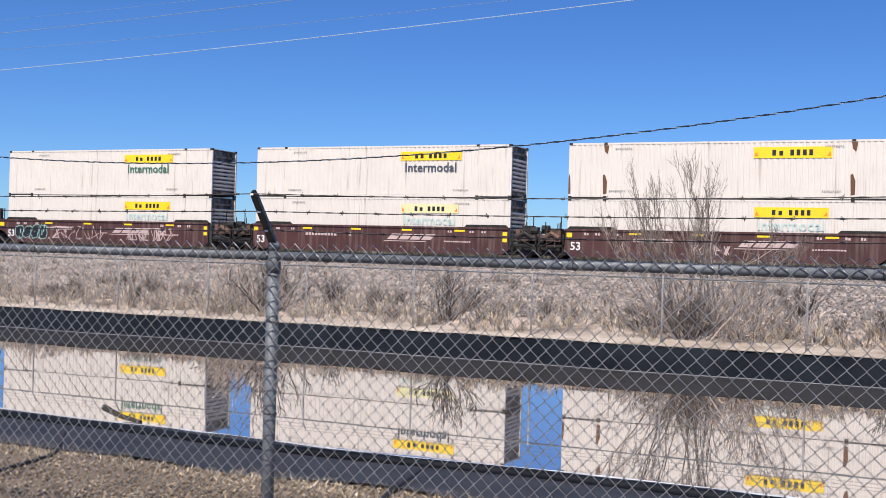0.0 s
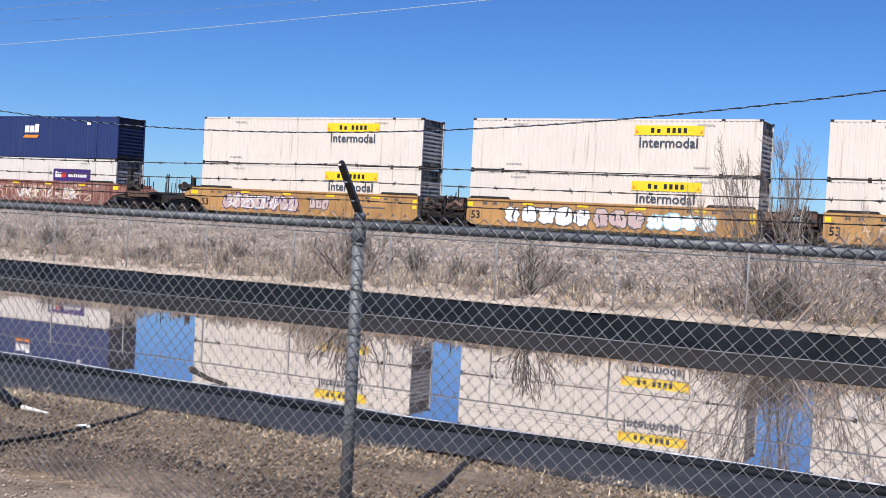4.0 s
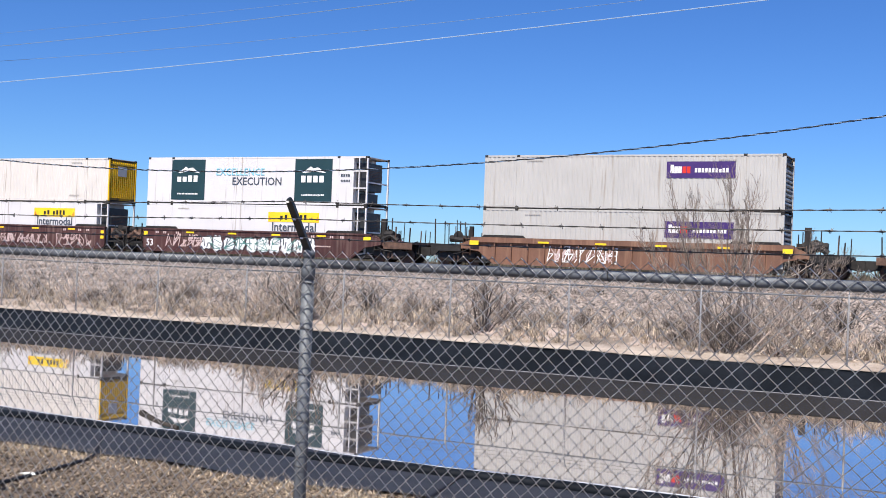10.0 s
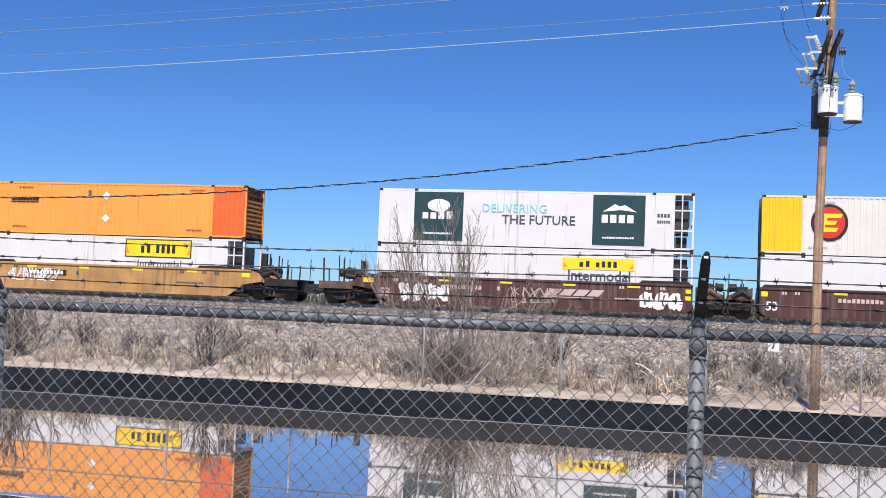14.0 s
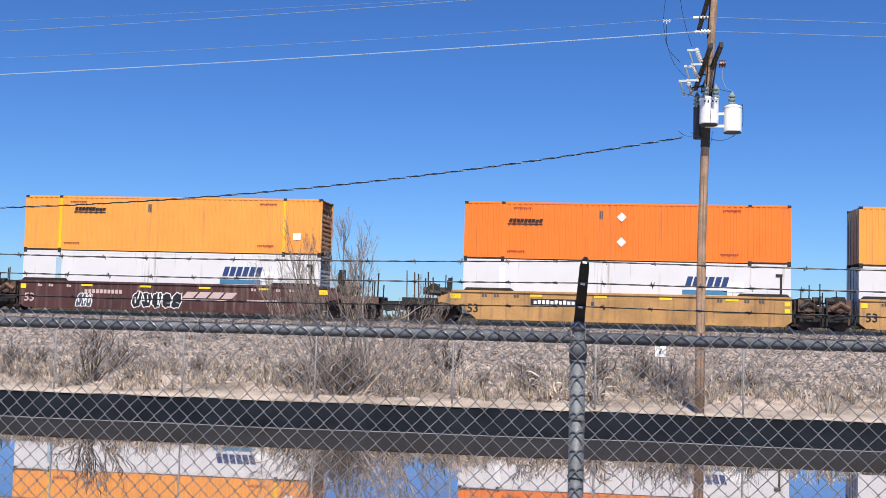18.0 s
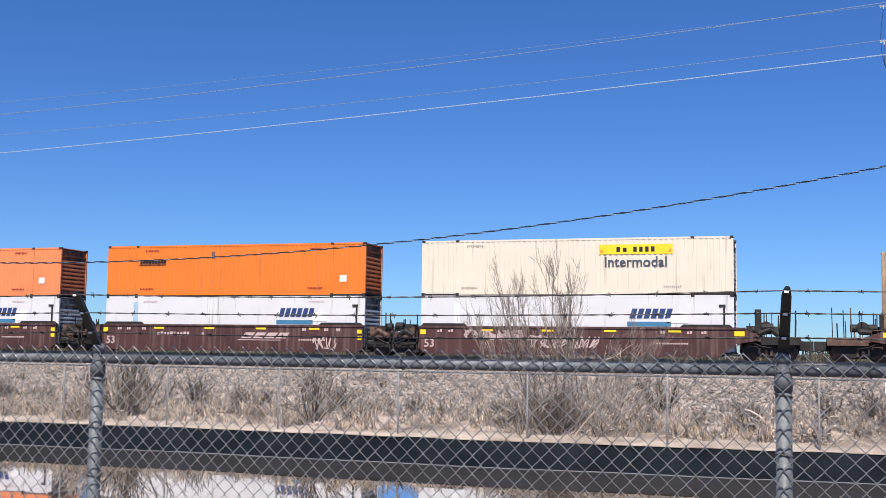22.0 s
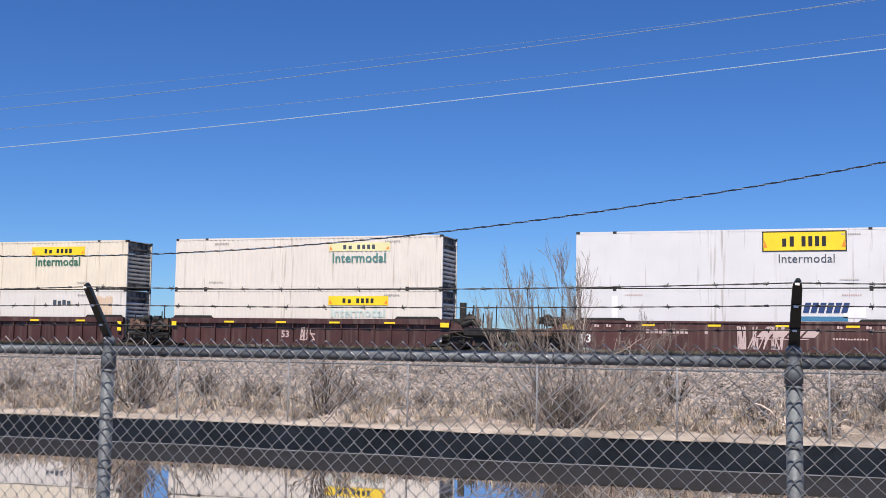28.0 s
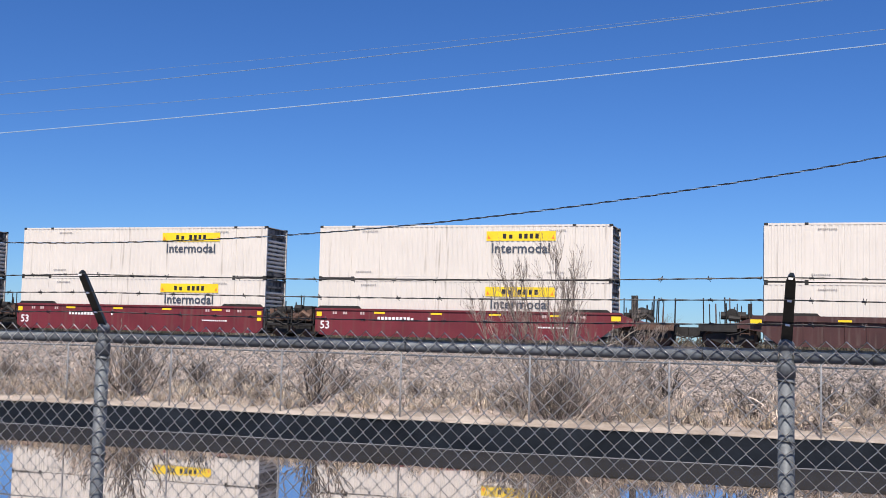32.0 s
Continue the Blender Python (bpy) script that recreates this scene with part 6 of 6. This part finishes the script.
can(0.1, -0.37, 6.45, 7.12, 0.225, ((0.17, 0.12), (-0.08, 0.12)), lugs=True)
can(0.69, -0.15, 6.3, 6.97, 0.218, ((-0.02, 0.0),))
can(-0.06, 0.4, 6.24, 7.05, 0.14, ((-0.06, -0.05),), dark=True)
for x, z, turn, half in ((0.02, 9.42, 0.02, 1.35), (-0.02, 7.92, 0.03, 1.4), (0.19, 7.9, 0.04, 1.5)):
    arm = part("crossarm", Mesh().box(-0.045, 0.045, -half, half, -0.06, 0.06), DARKWOOD, pole, "dark weathered wooden crossarm")
    arm.matrix_basis = Matrix.Translation((x, 0, z - PB)) @ Matrix.Rotation(turn, 4, "Z") @ Matrix.Rotation(-0.17, 4, "X")
    part("brace", Mesh().tube([(x * 0.6 + 0.07, 0, z - PB - 0.75), (x + 0.03, -0.9, z - PB + 0.1)], 0.02, 5), DARKSTEEL, pole)


for (a, b, z), mat in (((-0.16, -0.9, 8.95), BARB), ((-0.14, -1.2, 8.53), PORCELAIN)):
    core = part("dead_end_insulator", Mesh().tube([(a - 0.2, b, z - PB - 0.01), (a + 0.16, b, z - PB)], 0.03, 8, 0.024), PORCELAIN, pole)
    for q in range(3):
        part("shed", Mesh().tube([(a - 0.06 + q * 0.075, b, z - PB), (a - 0.03 + q * 0.075, b, z - PB)], 0.058, 12), mat, core)
spool = part("spool_insulator", Mesh().tube([(0.34, -0.2, 7.98 - PB), (0.5, -0.2, 7.98 - PB)], 0.045, 10), BROWNPORC, pole, "brown porcelain spool insulator")
for q in (0.36, 0.42, 0.48):
    part("shed", Mesh().tube([(q - 0.014, -0.2, 7.98 - PB), (q + 0.014, -0.2, 7.98 - PB)], 0.095, 12), BROWNPORC, spool)
part("insulator_pin", Mesh().tube([(0.1, -0.1, 7.96 - PB), (0.42, -0.2, 7.98 - PB)], 0.015, 5), GALV, pole)
# fused cut-outs hanging at the pole's side
for i, (a, b, z) in enumerate(((-0.22, -0.5, 8.07), (-0.28, -0.3, 7.72), (-0.36, 0.2, 7.46))):
    body = Mesh().tube([(a - 0.02, b, z - PB + 0.22), (a + 0.11, b, z - PB - 0.13)], 0.05, 10)
    cu = part("fused_cutout", body, PORCELAIN, pole, "white porcelain fuse cut-out", True)
    for q in range(6):
        f = 0.12 + q * 0.15
        c0, c1 = Vector((a - 0.02 + 0.13 * f, b, z - PB + 0.22 - 0.35 * f)), Vector((a - 0.02 + 0.13 * (f + 0.06), b, z - PB + 0.22 - 0.35 * (f + 0.06)))
        part("shed", Mesh().tube([c0, c1], 0.06, 10), PORCELAIN, cu)
    part("fuse_tube", Mesh().tube([(a - 0.19, b - 0.02, z - PB + 0.15), (a - 0.09, b - 0.02, z - PB - 0.18)], 0.024, 8), BUSHING, cu)
    part("cutout_clamp", Mesh().box(a - 0.23, a + 0.02, b - 0.04, b + 0.02, z - PB + 0.15, z - PB + 0.2), PORCELAIN, cu)
    part("cutout_clamp", Mesh().box(a - 0.13, a + 0.13, b - 0.04, b + 0.02, z - PB - 0.2, z - PB - 0.15), PORCELAIN, cu)
    part("cutout_bracket", Mesh().tube([(a + 0.06, b, z - PB), (0.06, 0, z - PB + 0.03)], 0.022, 5), DARKSTEEL, cu)


def loop_wire(points, r=0.0055, mat=None):
    """A drop wire bent smoothly through its points."""
    pts = [Vector(p) - Vector((0, 0, PB)) for p in points]
    out = []
    for i in range(len(pts) - 1):
        p0, p1, p2, p3 = pts[max(i - 1, 0)], pts[i], pts[i + 1], pts[min(i + 2, len(pts) - 1)]
        for k in range(6):
            t = k / 6
            out.append(0.5 * ((2 * p1) + (p2 - p0) * t + (2 * p0 - 5 * p1 + 4 * p2 - p3) * t * t + (3 * p1 - p0 - 3 * p2 + p3) * t ** 3))
    out.append(pts[-1])
    part("drop_wire", Mesh().tube(out, r, 4), mat or BLACKCABLE, pole)


for x, y, z in ((-0.98, -0.9, 8.89), (-0.72, -1.2, 9.7), (-0.85, 1.0, 10.27)):
    clamp = part("tap_clamp", Mesh().box(x - 0.09, x + 0.09, y - 0.015, y + 0.015, z - PB - 0.03, z - PB - 0.012), PORCELAIN, pole, "pale metal tap clamp")
    for q in (-0.07, 0.0, 0.07):
        part("clamp_jaw", Mesh().box(x + q - 0.012, x + q + 0.012, y - 0.015, y + 0.015, z - PB - 0.1 + abs(q) * 0.6, z - PB + 0.012), PORCELAIN, clamp)
loop_wire([(-0.98, -0.9, 8.8), (-0.96, -0.8, 8.35), (-0.75, -0.5, 7.9), (-0.45, -0.3, 7.62)])
loop_wire([(-0.85, 1.0, 10.2), (-0.98, 0.2, 9.2), (-0.9, -0.2, 8.4), (-0.6, -0.3, 8.0)])
loop_wire([(-0.72, -1.2, 9.6), (-0.6, -0.9, 9.0), (-0.35, -0.5, 8.35)])
loop_wire([(-0.35, -0.3, 7.45), (-0.3, -0.4, 7.3), (0.0, -0.5, 7.25), (0.1, -0.42, 7.5)])
loop_wire([(0.45, -0.2, 7.95), (0.42, -0.2, 7.7), (0.5, -0.18, 7.42), (0.67, -0.15, 7.3)], 0.009, ALU)
loop_wire([(0.27, -0.25, 7.38), (0.45, -0.22, 7.32), (0.67, -0.15, 7.3)])
loop_wire([(0.02, -0.25, 7.4), (-0.2, -0.3, 7.35), (-0.36, 0.2, 7.25)])
loop_wire([(0.12, -0.6, 7.05), (0.12, -0.63, 6.8), (0.1, -0.6, 6.4)])
loop_wire([(0.92, -0.15, 7.0), (0.9, -0.2, 6.4), (0.5, -0.25, 6.1), (0.1, -0.15, 6.15), (-0.3, -0.1, 6.3)])
loop_wire([(-0.6, -0.1, 6.33), (-0.4, -0.15, 6.2), (-0.05, -0.2, 6.2), (0.15, -0.2, 6.0), (0.2, -0.25, 6.3)])


def overhead(name, x0, x1, y0, y1, z0, b, a, r, mat, label, step=1.5):
    """A wire that hangs in a parabola from the pole at x0."""
    n = int(abs(x1 - x0) / step)
    pts = []
    for i in range(n + 1):
        d = (x1 - x0) * i / n
        pts.append((x0 + d, y0 + (y1 - y0) * i / n, z0 + b * d + a * d * d))
    return tagged(part(name, Mesh().tube(pts, r, 5), mat), label, "wire")


BRIGHT = "thin bright bare overhead conductor"
for y, z, b, a, r in ((PY - 1.2, 8.54, 0.0707, 0.00063, 0.0145), (PY - 0.9, 8.96, 0.0731, 0.00103, 0.007), (PY - 1.2, 9.76, 0.082, 0.00095, 0.0105), (PY + 1.0, 10.32, 0.0572, 0.00062, 0.005)):
    overhead("power_line", PX - 0.1, -117, y, y, z, b, a, r, ALU if r > 0.014 else DULLALU, BRIGHT)
for y, z, b in ((-1.2, 8.54, -0.04), (-0.9, 8.96, -0.045), (-1.2, 9.76, -0.04)):
    overhead("power_line", PX - 0.1, 90, PY + y, PY + y, z, b, 0.00045, 0.008, DULLALU, BRIGHT)
# the insulated service drop: a twisted cable
cable = tagged(empty("service_cable", Matrix.Translation((PX - 0.5, PY - 0.1, 6.17))), "black twisted service cable with one bare strand", "wire")
for ph, strand in ((0, BLACKCABLE), (2.1, BLACKCABLE), (4.2, ALU)):
    pts = []
    for i in range(1151):
        d = -46.0 * i / 1150
        w = d * 13.0 + ph
        pts.append((d, 0.014 * math.cos(w), 0.00398 * (d + 23.0) ** 2 - 2.1 + 0.014 * math.sin(w)))
    part("strand", Mesh().tube(pts, 0.0105 if strand is BLACKCABLE else 0.0055, 5), strand, cable)


def plain_pole(x, y, top, r, arms, label):
    p = tagged(empty("utility_pole", Matrix.Translation((x, y, ground_z(y)))), label, "utility pole")
    h = top - ground_z(y)
    part("shaft", Mesh().tube([(0, 0, -0.3), (0, 0, h)], r, 10, r * 0.75), POLEWOOD, p, smooth=True)
    if arms:
        part("crossarm", Mesh().box(-1.7, 1.7, -0.08, 0.08, h - 0.75, h - 0.6), DARKWOOD, p)
        part("brace", Mesh().tube([(-0.9, 0, h - 0.65), (0, 0, h - 1.5), (0.9, 0, h - 0.65)], 0.04, 5), DARKWOOD, p)
        for a in (-1.55, -0.8, 0.8, 1.55):
            part("insulator", Mesh().lathe([(0.03, 0), (0.09, 0.08), (0.05, 0.22)], a, 0, h - 0.6, 8), DARKSTEEL, p)
        part("insulator", Mesh().lathe([(0.03, 0), (0.09, 0.08), (0.05, 0.3)], 0, 0, h, 8), DARKSTEEL, p)
    else:
        part("top_bracket", Mesh().box(-0.2, 0.35, -0.06, 0.06, h - 0.25, h - 0.12).box(0.25, 0.32, -0.05, 0.05, h - 0.2, h + 0.05), GALV, p)


plain_pole(-76.2, 92.8, 9.1, 0.2, True, "distant wooden pole with a crossarm beyond the railway")
plain_pole(6.35, 99.5, 10.25, 0.21, False, "plain brown wooden pole beyond the railway")

# ---- small things ----
sign = tagged(empty("trackside_sign", Matrix.Translation((2.75, 40, ground_z(40)))), "small white square marker sign in the weeds", "sign")
part("sign_post", Mesh().tube([(0, 0, -0.1), (0, 0, 0.7)], 0.025, 6), GALV, sign)
part("sign_panel", Mesh().box(-0.18, 0.18, -0.05, -0.03, 0.4, 0.78), WHITEPAINT, sign)
part("sign_mark", Mesh().prism([(-0.06, 0.48), (0.0, 0.48), (0.06, 0.68), (0.0, 0.68)], -0.056, -0.05), INK["slate"], sign)

staff = tagged(empty("marker_post", Matrix.Translation((-24.8, 20.7, -2.3))), "white-topped black marker pipe standing in the pond", "marker post")
part("pipe", Mesh().lathe([(0.14, 0), (0.14, 1.62)], sides=16), LINER, staff, smooth=True)
part("white_sleeve", Mesh().lathe([(0.155, 1.6), (0.155, 2.3), (0.13, 2.32)], sides=16), WHITEPAINT, staff, "white painted sleeve", True)


def hose(points, r, label, mat=BLACKCABLE, name="hose"):
    pts = [Vector(p) for p in points]
    out = []
    for i in range(len(pts) - 1):
        p0, p1, p2, p3 = pts[max(i - 1, 0)], pts[i], pts[i + 1], pts[min(i + 2, len(pts) - 1)]
        for k in range(8):
            t = k / 8
            out.append(0.5 * ((2 * p1) + (p2 - p0) * t + (2 * p0 - 5 * p1 + 4 * p2 - p3) * t * t + (3 * p1 - p0 - 3 * p2 + p3) * t ** 3))
    out.append(pts[-1])
    return tagged(part(name, Mesh().tube(out, r, 8), mat, smooth=True), label, name)


def lay(x, y, r):
    return (x, y, ground_z(y) + (0.035 if y > 8.7 else 0.02) + r)


hose([lay(x, y, 0.02) for x, y in ((-12.3, 14.6), (-11.4, 13.2), (-9.75, 10.8), (-8.2, 8.95), (-7.43, 8.0), (-6.72, 6.8), (-6.2, 5.73), (-6.05, 5.1))], 0.014, "black plastic hose running from the pond over the bank")
hose([lay(x, y, 0.02) for x, y in ((-5.7, 12.8), (-5.1, 11.0), (-4.6, 9.6), (-4.05, 8.0), (-3.55, 6.7), (-3.2, 5.6))], 0.019, "black plastic hose lying over the liner's edge")
deb = tagged(empty("driftwood", Matrix.Translation((-11.95, 14.3, WATER_Z + 0.02))), "dark driftwood stub with a pale broken end at the water", "driftwood")
part("stub", Mesh().tube([(-0.3, 0.1, 0.13), (-0.1, 0.03, 0.09), (0.2, -0.06, 0.04), (0.6, -0.12, 0.0)], 0.055, 8, 0.03), DARKWOOD, deb)
part("broken_end", Mesh().tube([(-0.33, 0.11, 0.135), (-0.3, 0.1, 0.13)], 0.04, 8, 0.052), WHITEPAINT, deb, "pale broken end")
rag = tagged(empty("plastic_scrap", Matrix.Translation((-7.72, 6.82, ground_z(6.82) + 0.03))), "torn black plastic strip with a pale end on the ground", "scrap")
part("strip", Mesh().tube([(-1.3, 0.8, 0.02), (-0.9, 0.5, 0.06), (-0.45, 0.2, 0.06), (-0.1, 0.02, 0.035), (0.02, -0.02, 0.02)], 0.02, 6, 0.05), LINER, rag)
part("pale_end", Mesh().prism([(-0.1, 0.02), (0.06, 0.0), (0.33, 0.0), (0.1, 0.02), (-0.06, 0.04)], -0.015, 0.02), WHITEPAINT, rag, "pale torn end")
wisp = part("paper_scrap", Mesh().prism([(-0.07, 0.0), (0.07, 0.0), (0.05, 0.014), (-0.04, 0.01)], -0.02, 0.02), WHITEPAINT)
wisp.location = (-6.53, 6.36, ground_z(6.36) + 0.04)
tagged(wisp, "small torn scrap of white paper beside the hose", "scrap")

motions()
